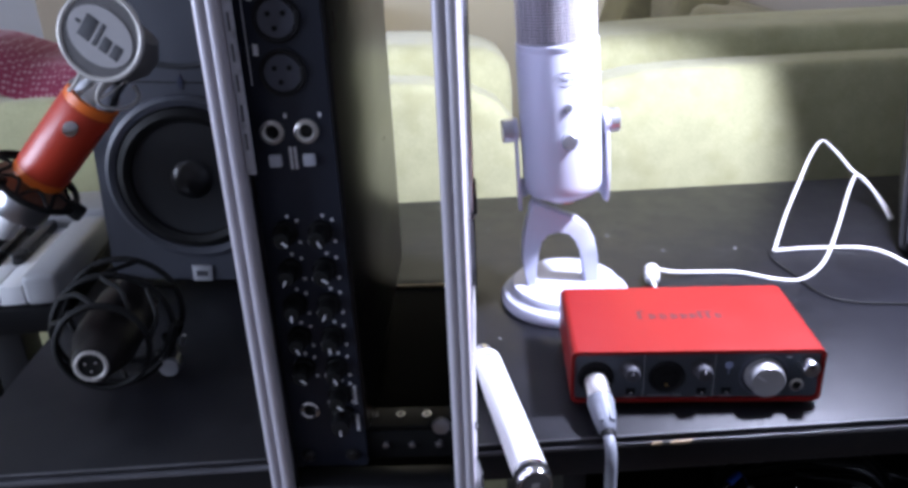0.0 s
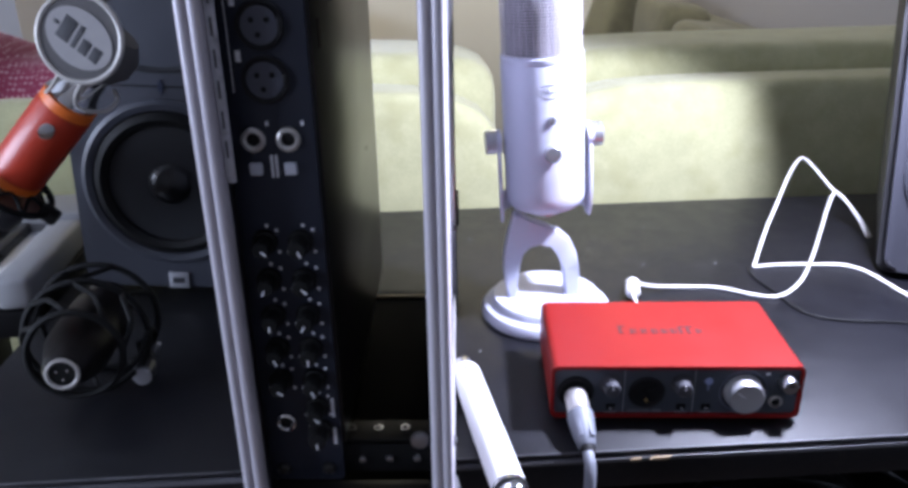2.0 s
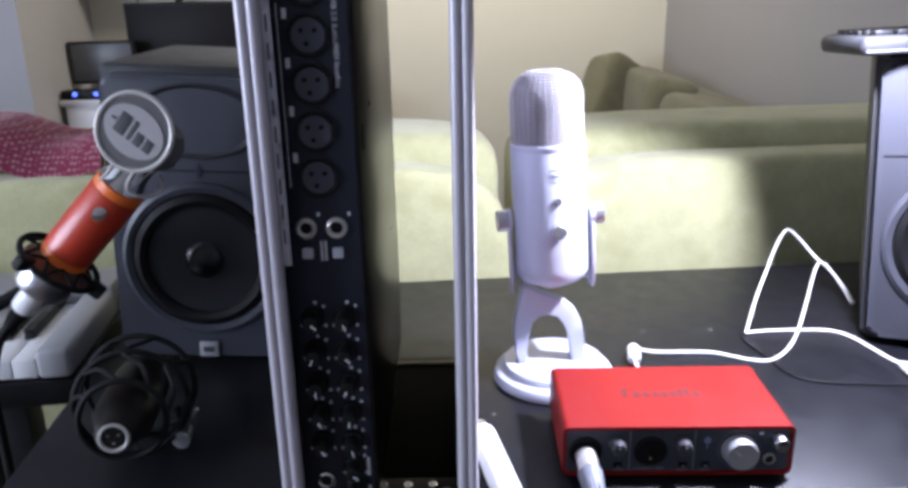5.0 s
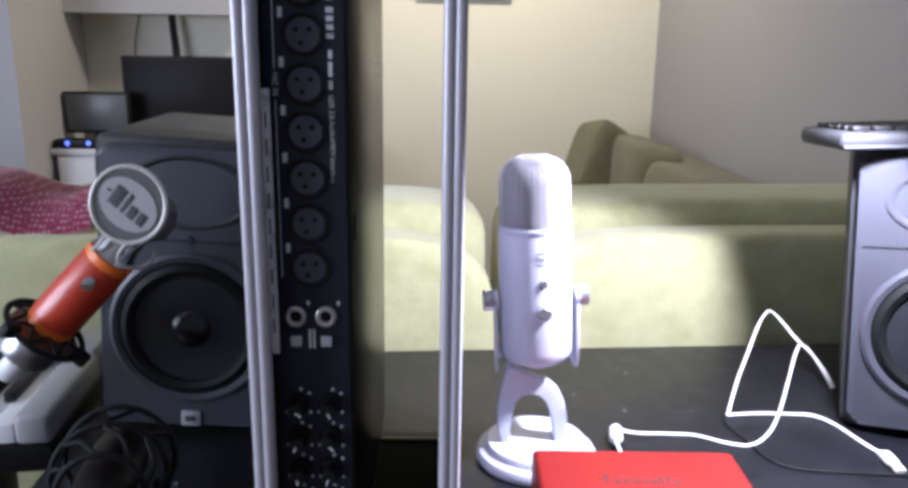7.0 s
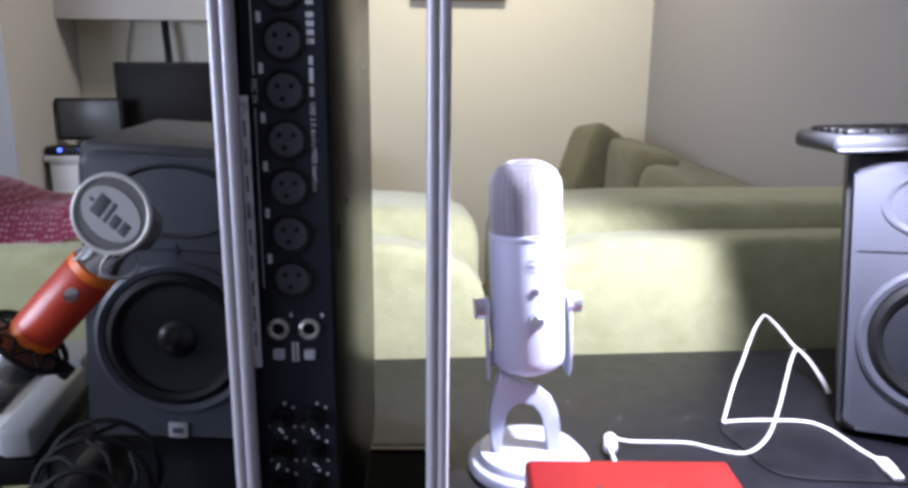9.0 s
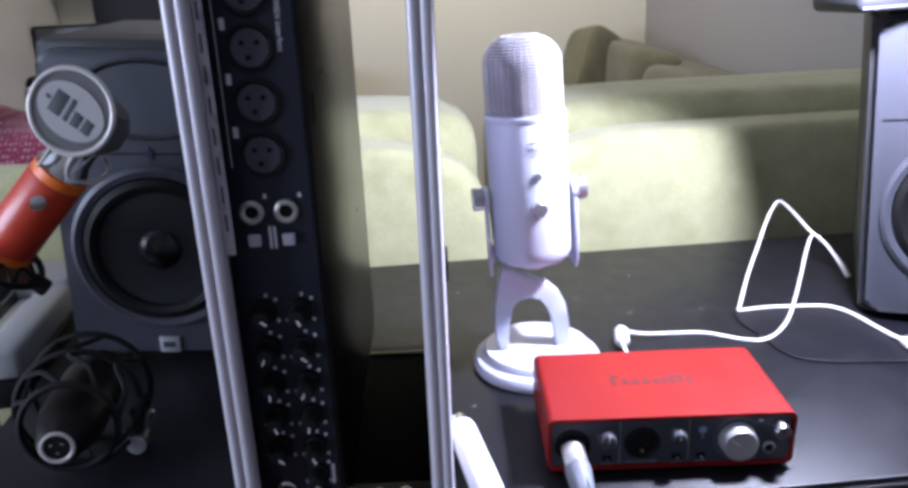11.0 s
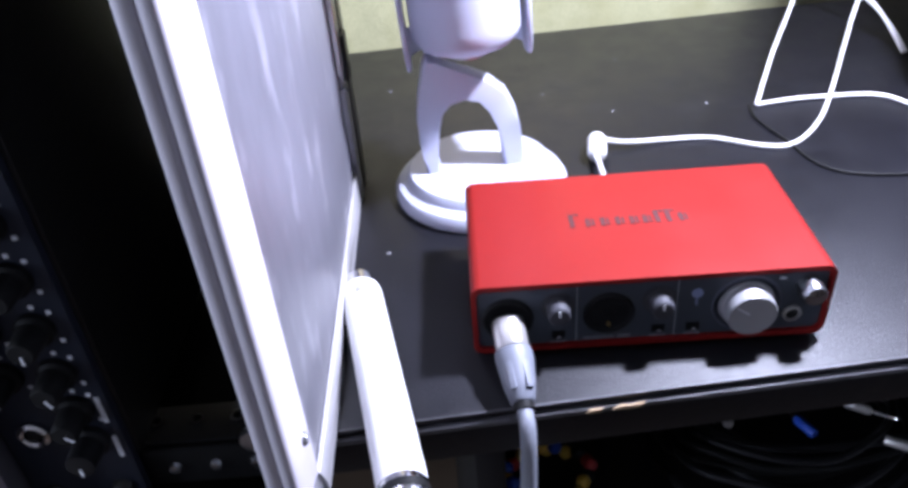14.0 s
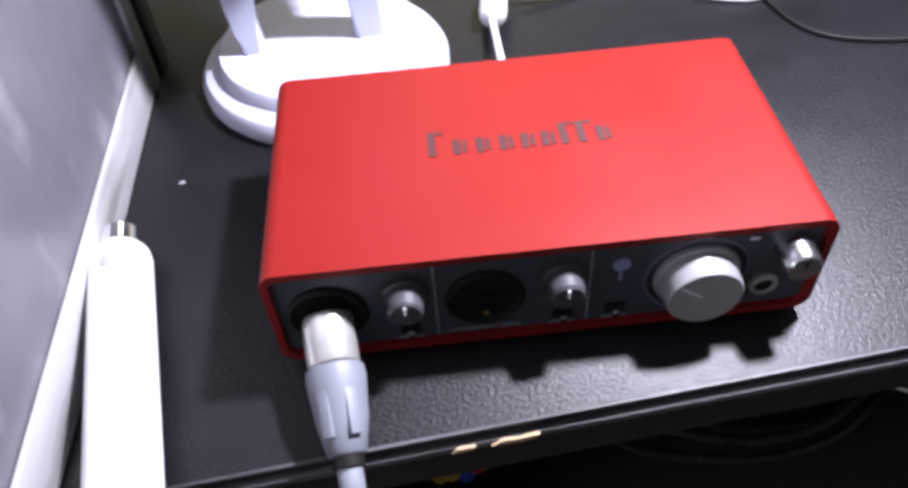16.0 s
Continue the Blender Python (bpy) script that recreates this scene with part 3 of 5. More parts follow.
    rail = part("rack_rail", box(-W + 0.012, -0.012, 0.024, 0.026, 0.028, 0.048, 0.0004, bm=box(-W + 0.012, -0.012, 0.0262, 0.046, 0.0482, 0.050, 0.0004)), RUBBER, t, "black steel rack rail")
    for k in range(3):
        part("rail_screw", lathe([(0.0, 0.0022), (0.0022, 0.0018), (0.0028, 0.0)], 12, "y", pose(-0.0225 - 0.0165 * k, 0.0238, 0.038)), STEEL, rail)
        part("rail_hole", lathe([(0.0030, 0.0), (0.0030, 0.001), (0.0018, 0.001), (0.0018, 0.0)], 12, "z", pose(-0.0300 - 0.0165 * k, 0.037, 0.0502)), STEEL, rail)
    part("wing_nut", lathe([(0.0, 0.004), (0.0052, 0.003), (0.0055, 0.0)], 14, "y", pose(-0.0205, 0.0236, 0.0525)), STEEL, t)


rack_case()


def rack_unit():
    """One-unit recording interface mounted on end: its panel faces the front of the case."""
    m = CASE @ pose(-0.0886, 0.0175, 0.028)
    t = thing("rack_unit", m, "blue-black rack recording interface with microphone sockets, mounted on end", "audio interface")
    body = part("panel", outline_prism(round_rect(0.0440, 0.482, 0.0015, 0, 0.241), 0.0, 0.004, 0.0006), PANEL, t)
    part("chassis", box(-0.0215, 0.0238, 0.0045, 0.262, 0.022, 0.460, 0.001), CHASSIS, t, "black enamelled steel chassis")
    part("chassis_slot", box(0.0239, 0.0243, 0.020, 0.028, 0.253, 0.268, 0.0001), RUBBER, t)
    Z0 = T + 0.012
    DOT = mesh_of("scale_dot", box(-0.0008, 0.0008, -0.00015, 0.00015, -0.0008, 0.0008, 0), PRINT)
    z_first = 0.9939 - Z0
    for k in range(8):
        z = z_first + 0.0260 * k
        s = part("microphone_socket", lathe([(0.0118, 0.0), (0.0118, 0.0016), (0.0108, 0.0024), (0.0098, 0.0016), (0.0096, 0.0004), (0.0, 0.0004)], 32, "y", pose(0.0005, 0.0, z)), BLACK, t)
        part("socket_face", lathe([(0.0090, 0.0006), (0.0090, 0.0018), (0.0, 0.0018)], 28, "y", pose(0.0005, 0.0, z)), SOCKETM, s, "dark grey socket insert")
        for a in (90, 200, 340):
            part("contact", lathe([(0.0014, 0.0), (0.0014, 0.0022), (0.0, 0.0022)], 10, "y", pose(0.0005 + 0.0045 * math.cos(radians(a + 55)), 0.0, z + 0.0045 * math.sin(radians(a + 55)))), RUBBER, s)
        part("socket_latch", box(0.0092, 0.0122, -0.0026, 0.0, z - 0.0035, z + 0.0035, 0.0006), BLACK, s)
        part("number_tag", box(-0.0130, -0.0105, -0.0004, 0.0, z + 0.0088, z + 0.0142, 0), PRINT, t)
    part("input_line", box(-0.0160, -0.0155, -0.0003, 0.0, z_first - 0.006, z_first + 0.095, 0), PRINT, t)
    part("input_line", box(-0.0160, -0.0155, -0.0003, 0.0, z_first + 0.112, z_first + 0.20, 0), PRINT, t)
    lettering("print_text", "MIC IN", 0.0042, PRINT, t, pose(-0.0157, -0.0002, z_first + 0.110) @ pose(0, 0, 0, 90, 0, 0) @ pose(0, 0, 0, 0, 0, -90))
    lettering("print_text", "USB 2.0 Audio/MIDI Interface", 0.0040, PRINT, t, pose(0.0148, -0.0002, z_first + 0.098) @ pose(0, 0, 0, 90, 0, 0) @ pose(0, 0, 0, 0, 0, -90))
    for a, b2 in ((0.101, 0.106), (0.108, 0.116), (0.1175, 0.122)):
        part("print_bar", box(0.0136, 0.0158, -0.0003, 0.0, z_first + a, z_first + b2, 0), PRINT, t)
    for a, b2 in ((0.128, 0.131), (0.1325, 0.1355), (0.137, 0.140), (0.1415, 0.1445), (0.148, 0.1505), (0.152, 0.155)):
        part("model_bar", box(0.0128, 0.0168, -0.0003, 0.0, z_first + a, z_first + b2, 0), PRINT, t)
    zj = 0.9642 - Z0
    for k, x in enumerate((-0.0088, 0.0088)):
        j = part("jack_socket", lathe([(0.0062, 0.0), (0.0062, 0.0022), (0.0045, 0.0030), (0.0036, 0.0022), (0.0036, 0.0004), (0.0, 0.0004)], 28, "y", pose(x, 0.0, zj)), NICKEL, t, "bright metal jack socket")
        part("jack_hole", lathe([(0.0034, 0.0), (0.0034, 0.0010), (0.0, 0.0010)], 20, "y", pose(x, 0.0, zj)), RUBBER, j)
        part("push_button", box(x - 0.0032, x + 0.0032, -0.0035, 0.0, 0.9490 - Z0 - 0.0030, 0.9490 - Z0 + 0.0034, 0.0008), mat("pale_grey_button", (0.5, 0.52, 0.58), 0.5, scale=80, vary=0.06), t, "pale grey push button")
        part("number_tag", box(x + 0.0066, x + 0.0082, -0.0003, 0.0, zj + 0.0068, zj + 0.0092, 0), PRINT, t)
    for x in (-0.0016, 0.0008):
        part("print_bar", box(x, x + 0.0014, -0.0003, 0.0, 0.9440 - Z0, 0.9560 - Z0, 0), PRINT, t)
    for r, z in enumerate((0.9085, 0.8865, 0.8650, 0.8440, 0.8235, 0.8050)):
        for x in (-0.0090, 0.0100):
            if r == 5 and x < 0:
                continue
            zz = z - Z0
            k = part("rotary_knob", lathe([(0.0068, 0.0), (0.0066, 0.0025), (0.0052, 0.0035), (0.0047, 0.0125), (0.0040, 0.0135), (0.0, 0.0135)], 28, "y", pose(x, 0.0, zz)), RUBBER, t)
            part("pointer", moved(box(-0.0004, 0.0004, -0.0139, -0.0134, 0.0006, 0.0042, 0), pose(x, 0.0, zz) @ pose(0, 0, 0, 0, 130 + 25 * ((r * 3 + (x > 0)) % 4), 0)), PRINT, k, "pale pointer line")
            for a in (-130, 10, 45, 130):
                dot = new("scale_dot", DOT)
                dot.parent, dot.location = t, (x + 0.0092 * math.sin(radians(a)), -0.00015, zz + 0.0092 * math.cos(radians(a)))
    zl = 0.7945 - Z0
    j = part("headphone_socket", lathe([(0.0060, 0.0), (0.0060, 0.0022), (0.0046, 0.0030), (0.0036, 0.0022), (0.0036, 0.0004), (0.0, 0.0004)], 28, "y", pose(-0.0090, 0.0, zl)), CHROME, t, "bright metal headphone socket")
    part("jack_hole", lathe([(0.0034, 0.0), (0.0034, 0.0010), (0.0, 0.0010)], 20, "y", pose(-0.0090, 0.0, zl)), RUBBER, j)
    k = part("rotary_knob", lathe([(0.0072, 0.0), (0.0070, 0.003), (0.0058, 0.004), (0.0052, 0.0135), (0.0, 0.014)], 28, "y", pose(0.0105, 0.0, 0.789 - Z0)), BLACK, t)
    part("pointer", box(0.0101, 0.0109, -0.0144, -0.0139, 0.789 - Z0 - 0.0045, 0.789 - Z0 - 0.001, 0), PRINT, k)
    for z1, z2 in ((0.797, 0.810), (0.778, 0.7895)):
        part("print_bar", box(0.0178, 0.0196, -0.0003, 0.0, z1 - Z0, z2 - Z0, 0), PRINT, t)
    for x in (-0.0135, 0.0135):
        part("fixing_screw", lathe([(0.0, 0.0030), (0.0028, 0.0026), (0.0042, 0.0010), (0.0044, 0.0)], 16, "y", pose(x, -0.0002, 0.0085)), CHASSIS, t)


rack_unit()


# ---- red desktop interface ----
def red_interface():
    m = pose(0.1784, 0.0285, T, 0, 0, -5.2)
    t = thing("red_interface", m, "red aluminium desktop audio interface with a silver volume knob", "audio interface")
    zc, h, w = 0.0255, 0.0430, 0.178
    part("shell", ring_frame(round_rect(w, h, 0.0055, 0, zc), round_rect(w - 0.0050, h - 0.0056, 0.0036, 0, zc), 0.0, 0.0990), RED, t, "red anodised aluminium sleeve")
    part("faceplate", outline_prism(round_rect(w - 0.0054, h - 0.0060, 0.0034, 0, zc), 0.0022, 0.0050), FACE, t, "dark slate front plate")
    part("back_plate", outline_prism(round_rect(w - 0.0054, h - 0.0060, 0.0034, 0, zc), 0.0940, 0.0970), BLACK, t)
    y = 0.0022
    for x in (-0.071, -0.0205):
        s = part("combo_socket", lathe([(0.0130, 0.0), (0.0130, 0.0008), (0.0118, 0.0018), (0.0100, 0.0005), (0.0, 0.0005)], 36, "y", pose(x, y, 0.0245)), RUBBER, t)
        part("jack_hole", lathe([(0.0035, 0.0008), (0.0035, 0.0016), (0.0024, 0.0016), (0.0024, 0.0009), (0.0, 0.0009)], 20, "y", pose(x, y, 0.0240)), RUBBER, s)
        part("contact", lathe([(0.0010, 0.0006), (0.0010, 0.0020), (0.0, 0.0020)], 10, "y", pose(x, y, 0.0185)), GOLD, s, "gold contact")
        for a in (30, 150):
            part("contact", lathe([(0.0013, 0.0004), (0.0013, 0.0012), (0.0, 0.0012)], 10, "y", pose(x + 0.0068 * math.cos(radians(a)), y, 0.0240 + 0.0068 * math.sin(radians(a)))), RUBBER, s)
    for x in (-0.0460, 0.0045):
        k = part("gain_knob", lathe([(0.0072, 0.0), (0.0070, 0.0015), (0.0060, 0.0022), (0.0056, 0.0085), (0.0048, 0.0095), (0.0, 0.0097)], 30, "y", pose(x, y, 0.0310)), GREYKNOB, t, "grey gain knob")
        part("pointer", box(x - 0.0004, x + 0.0004, y - 0.0101, y - 0.0096, 0.0318, 0.0352, 0), PRINT, k)
        part("halo_ring", lathe([(0.0086, 0.0), (0.0086, 0.0004), (0.0077, 0.0004), (0.0077, 0.0)], 32, "y", pose(x, y, 0.0310)), GREYKNOB, t)
    for x in (-0.0455, 0.0050, 0.0225):
        s = part("slide_switch", box(x - 0.0034, x + 0.0034, y - 0.0004, y, 0.0098, 0.0148, 0.0002), RUBBER, t)
        part("switch_nub", box(x - 0.0012, x + 0.0012, y - 0.0030, y - 0.0004, 0.0104, 0.0130, 0.0005), CHROME, s, "bright switch nub")
        part("print_bar", box(x - 0.0042, x + 0.0042, y - 0.0003, y, 0.0072, 0.0080, 0), mat("dim_grey_print", (0.20, 0.21, 0.23), 0.6, scale=60, vary=0.05), t)
    for x in (-0.0365, 0.0132):
        part("divider_line", box(x - 0.0003, x + 0.0003, y - 0.0003, y, 0.0075, 0.0435, 0), mat("grey_print_line", (0.28, 0.30, 0.33), 0.6, scale=60, vary=0.05), t)
    usb = part("connection_mark", lathe([(0.0030, 0.0), (0.0030, 0.0003), (0.0, 0.0003)], 8, "y", pose(0.0230, y, 0.0335)), mat("pale_blue_print", (0.26, 0.30, 0.48), 0.6, scale=60, vary=0.05), t, "pale blue printed mark")
    part("mark_stem", box(0.0224, 0.0236, y - 0.0003, y, 0.0260, 0.0300, 0), mat("pale_blue_stem", (0.20, 0.23, 0.36), 0.6, scale=60, vary=0.05), t)
    dim = mat("dim_line_print", (0.16, 0.17, 0.19), 0.6, scale=60, vary=0.05)
    part("print_bar", box(-0.0330, -0.0170, y - 0.0003, y, 0.0082, 0.0094, 0), dim, t)
    part("print_bar", box(-0.0155, -0.0090, y - 0.0003, y, 0.0078, 0.0098, 0), dim, t)
    part("monitor_ring", lathe([(0.0172, 0.0), (0.0172, 0.0004), (0.0163, 0.0004), (0.0163, 0.0)], 44, "y", pose(0.0480, y, 0.0250)), mat("slate_ring_print", (0.12, 0.13, 0.17), 0.5, scale=60, vary=0.05), t)
    k = part("monitor_knob", lathe([(0.0140, 0.0), (0.0138, 0.0016), (0.0126, 0.0022), (0.0122, 0.0095), (0.0116, 0.0104), (0.0106, 0.0102), (0.0, 0.0100)], 48, "y", pose(0.0480, y, 0.0250)), SILVER_KNOB, t, "large silver volume knob")
    part("pointer", moved(box(-0.0003, 0.0003, -0.0105, -0.0099, 0.0020, 0.0100, 0), pose(0.0480, y, 0.0250) @ pose(0, 0, 0, 0, -55, 0)), PRINT, k)
    lettering("print_text", "MONITOR", 0.0022, mat("grey_text_print", (0.25, 0.26, 0.28), 0.6, scale=60, vary=0.05), t, pose(0.0430, y - 0.0002, 0.0448) @ pose(0, 0, 0, 90, 0, 0))
    k = part("phones_knob", lathe([(0.0062, 0.0), (0.0060, 0.0050), (0.0057, 0.0095), (0.0050, 0.0104), (0.0, 0.0104)], 30, "y", pose(0.0770, y, 0.0345)), STEEL, t, "small silver headphone knob")
    part("pointer", box(0.0767, 0.0773, y - 0.0108, y - 0.0103, 0.0350, 0.0385, 0), RUBBER, k)
    j = part("headphone_socket", lathe([(0.0048, 0.0), (0.0048, 0.0014), (0.0036, 0.0020), (0.0032, 0.0004), (0.0, 0.0004)], 26, "y", pose(0.0715, y, 0.0170)), NICKEL, t)
    part("jack_hole", lathe([(0.0031, 0.0), (0.0031, 0.0010), (0.0, 0.0010)], 20, "y", pose(0.0715, y, 0.0170)), RUBBER, j)
    part("print_bar", box(0.0625, 0.0655, y - 0.0003, y, 0.0390, 0.0400, 0), PRINT, t)
    # plain printed mark on the lid, one upright or foot at a time
    top_z = zc + h / 2

    def mark(x0, x1, y0, y1):
        part("mark_bar", box(x0, x1, y0, y1, top_z, top_z + 0.00025, 0), RED_PRINT, t)

    for x, tall in ((-0.0325, 1.0), (-0.0240, 0.6), (-0.0160, 0.6), (-0.0080, 0.6), (-0.0005, 0.6), (0.0065, 0.6), (0.0130, 0.9), (0.0190, 0.9), (0.0255, 0.6)):
        mark(x - 0.0013, x + 0.0013, 0.0465, 0.0465 + 0.0125 * tall)
        if tall < 0.8:
            mark(x + 0.0020, x + 0.0034, 0.0472, 0.0465 + 0.0112 * tall)
        else:
            mark(x + 0.0016, x + 0.0042, 0.0465 + 0.0108 * tall, 0.0465 + 0.0125 * tall)
    for x in (-0.066, 0.066):
        for yy in (0.014, 0.086):
            part("foot", lathe([(0.0075, 0.0), (0.0075, 0.0036), (0.0065, 0.0041)], 20, "z", pose(x, yy, 0.0)), RUBBER, t)
    # plug in the first socket
    p = thing("xlr_plug", m @ pose(-0.0715, y - 0.0015, 0.0240, 0, 0, 6) @ Matrix.Scale(0.88, 4), "nickel microphone plug with a slate-grey boot in the red interface", "plug")
    part("barrel", lathe([(0.0088, 0.0), (0.0094, 0.0020), (0.0094, 0.0170), (0.0088, 0.0182)], 36, "y", pose(0, 0, 0, 20)), NICKEL, p, "nickel barrel")
    part("boot", lathe([(0.0085, 0.0180), (0.0104, 0.0190), (0.0108, 0.0230), (0.0104, 0.0270), (0.0092, 0.0380), (0.0070, 0.0485), (0.0060, 0.0495), (0.0, 0.0497)], 28, "y", pose(0, 0, 0, 22)), BOOT, p, "ribbed slate-grey boot")
    rib = None
    for a in (60, 120):
        rib = moved(box(-0.0022, 0.0022, -0.0440, -0.0245, 0.0078, 0.0102, 0.0008), pose(0, 0, 0, 22) @ pose(0, 0, 0, 0, a - 90, 0)) if rib is None else join(rib, moved(box(-0.0022, 0.0022, -0.0440, -0.0245, 0.0078, 0.0102, 0.0008), pose(0, 0, 0, 22) @ pose(0, 0, 0, 0, a - 90, 0)))
    part("boot_rib", rib, BOOT, p)
    part("cable_collar", lathe([(0.0058, 0.0497), (0.0056, 0.0535), (0.0, 0.0537)], 20, "y", pose(0, 0, 0, 22)), RUBBER, p)
    end = m @ pose(-0.0715, y - 0.0015, 0.0240, 0, 0, 6) @ pose(0, 0, 0, 22) @ Vector((0, -0.0458, 0))
    solo("microphone_cable", tube([end, end + Vector((0.0, -0.009, -0.006)), end + Vector((-0.001, -0.015, -0.026)), end + Vector((-0.004, -0.026, -0.10)), end + Vector((-0.004, -0.030, -0.25)), end + Vector((-0.02, -0.02, -0.50)), end + Vector((-0.05, 0.05, -0.738))], 0.0040, 14), CABLE_GREY, Matrix(), "grey microphone cable hanging down in front of the desk", "cable")


red_interface()


# ---- silver desktop microphone ----
def silver_microphone():
    t = thing("silver_microphone", pose(0.1165, 0.207, T) @ Matrix.Scale(1.058, 4), "silver desktop condenser microphone on a round weighted stand", "microphone")
    base = part("base", lathe([(0.0545, 0.0), (0.0560, 0.002), (0.0560, 0.006), (0.0538, 0.0095), (0.0480, 0.012), (0.0468, 0.0165), (0.0455, 0.018), (0.0, 0.0185)], 64), YETI, t, "round silver weighted base")
    part("base_pad", lathe([(0.0548, -0.0), (0.0548, 0.0006), (0.0, 0.0006)], 48, "z", pose(0, 0, -0.0003)), RUBBER, base)
    # arched stand, rising to the yoke on one side
    outline = [(0.0330, 0.017), (0.0320, 0.030), (0.0305, 0.046), (0.0280, 0.0580), (0.0230, 0.0685), (0.0130, 0.0775), (-0.0010, 0.0830), (-0.0114, 0.0872), (-0.0190, 0.0915), (-0.0240, 0.0950), (-0.0265, 0.0900), (-0.0285, 0.0790), (-0.0310, 0.0670), (-0.0325, 0.0540), (-0.0325, 0.0420), (-0.0310, 0.0290), (-0.0290, 0.017),
               (-0.0200, 0.017), (-0.0215, 0.030), (-0.0215, 0.048), (-0.0188, 0.0590), (-0.0125, 0.0660), (-0.0030, 0.0685), (0.0070, 0.0660), (0.0140, 0.0575), (0.0180, 0.042), (0.0200, 0.017)]
    arch = outline_prism([(x - 0.0050, z) for x, z in outline], -0.0068, 0.0068, 0.0020, 3)
    bmesh.ops.triangulate(arch, faces=[f for f in arch.faces if len(f.verts) > 4])
    part("arched_stand", arch, YETI, t, "arched silver stand")
    lean = pose(-0.0032, 0.002, 0.100, 0, -3.0, 0)
    # yoke: two arms joined behind the body
    for s in (-1, 1):
        arm = outline_prism([(-0.0085, 0.058), (-0.0060, 0.064), (0.0, 0.0665), (0.0060, 0.064), (0.0085, 0.058), (0.0105, 0.030), (0.0125, 0.006), (0.0120, -0.008), (0.0060, -0.0135), (-0.0020, -0.0130), (-0.0065, -0.004), (-0.0085, 0.020)], -0.0014, 0.0014, 0.0008, 2)
        bmesh.ops.triangulate(arm, faces=[f for f in arm.faces if len(f.verts) > 4])
        part("yoke_arm", arm, YETI, t, "", lean @ pose(s * 0.0362, 0, 0, 0, 0, 90 + s * 4))
        part("yoke_eye", lathe([(0.0098, 0.0), (0.0098, 0.0034), (0.0, 0.0034)], 28, "x", pose(s * 0.0362 - 0.0017, 0, 0.056)), YETI, t, "", lean)
        part("tilt_knob", lathe([(0.0, 0.0), (0.0085, 0.0), (0.0096, 0.0012), (0.0096, 0.0082), (0.0086, 0.0092), (0.0, 0.0092)], 32, "x", pose(s * 0.0380 - (0.0 if s > 0 else 0.0092), 0, 0.056)), YETI_TRIM, t, "silver thumb screw", lean)
    bridge = bmesh.new()
    strips = []
    for k in range(25):
        a = math.pi * k / 24
        strips.append([bridge.verts.new((0.0362 * math.cos(a), 0.010 + 0.028 * math.sin(a), z)) for z in (-0.012, 0.006)])
    for p, q in zip(strips, strips[1:]):
        bridge.faces.new((p[0], q[0], q[1], p[1]))
    bmesh.ops.solidify(bridge, geom=bridge.faces[:], thickness=0.0028)
    part("yoke_bridge", bridge, YETI, t, "", lean)
    R = 0.0322
    part("body", lathe([(0.0, -0.003), (0.020, -0.0025), (0.028, 0.001), (0.032, 0.007), (R, 0.014), (R, 0.117), (R - 0.0006, 0.1185), (0.0, 0.1185)], 64, "z", lean), YETI, t, "satin silver cylindrical body")
    part("bottom_socket", lathe([(0.012, -0.0075), (0.0125, -0.003), (0.0, -0.003)], 30, "z", lean), YETI_TRIM, t)
    part("grille_band", lathe([(R - 0.0005, 0.1186), (R - 0.0002, 0.1195), (R - 0.0002, 0.1235), (R - 0.0012, 0.1245), (0.0, 0.1245)], 64, "z", lean), YETI, t, "bright band under the grille")
    dome = []
    for k in range(9):
        dome.append((R - 0.0016, 0.1246 + 0.036 * k / 8))
    for k in range(1, 13):
        a = math.pi / 2 * k / 12
        dome.append(((R - 0.0016) * math.cos(a) ** 0.75 if k < 12 else 0.0, 0.1606 + 0.0225 * math.sin(a)))
    part("grille_core", lathe([(max(0, r - 0.003), z) for r, z in dome], 48, "z", lean), mat("dim_grille_foam", (0.13, 0.12, 0.13), 0.8, scale=400, vary=0.2, bump=0.4), t)
    b = bmesh.new()
    for k in range(26):
        z = 0.1260 + 0.0555 * k / 25
        if z <= 0.1606:
            r = R - 0.0016
        else:
            sa = min(1.0, (z - 0.1606) / 0.0225)
            r = (R - 0.0016) * math.cos(math.asin(sa)) ** 0.75
        if r < 0.004:
            continue
        join(b, tube([(r * math.cos(2 * math.pi * j / 24), r * math.sin(2 * math.pi * j / 24), z) for j in range(24)], 0.00055, 5, 2, closed=True))
    part("grille_wire", b, MESHM, t, "silver wire mesh grille", lean)
    b = bmesh.new()
    for k in range(36):
        a = 2 * math.pi * k / 36
        join(b, tube([(r * math.cos(a), r * math.sin(a), z) for r, z in dome[::3] if r > 0.003], 0.00030, 4, 2))
    part("grille_rib", b, MESHM, t, "", lean)
    y = -R
    k = part("volume_knob", lathe([(0.0, 0.0048), (0.0058, 0.0046), (0.0065, 0.0038), (0.0066, -0.001), (0.0, -0.001)], 30, "y", pose(0.0015, y, 0.052)), YETI_TRIM, t, "silver volume knob", lean)
    k = part("mute_button", lathe([(0.0, 0.0022), (0.0032, 0.0020), (0.0036, -0.001), (0.0, -0.001)], 24, "y", pose(0.0015, y, 0.078)), YETI_TRIM, t, "small round button", lean)
    def on_body(x, z, lift=0.0):
        return (x, -math.sqrt((R + lift) ** 2 - x * x), z)
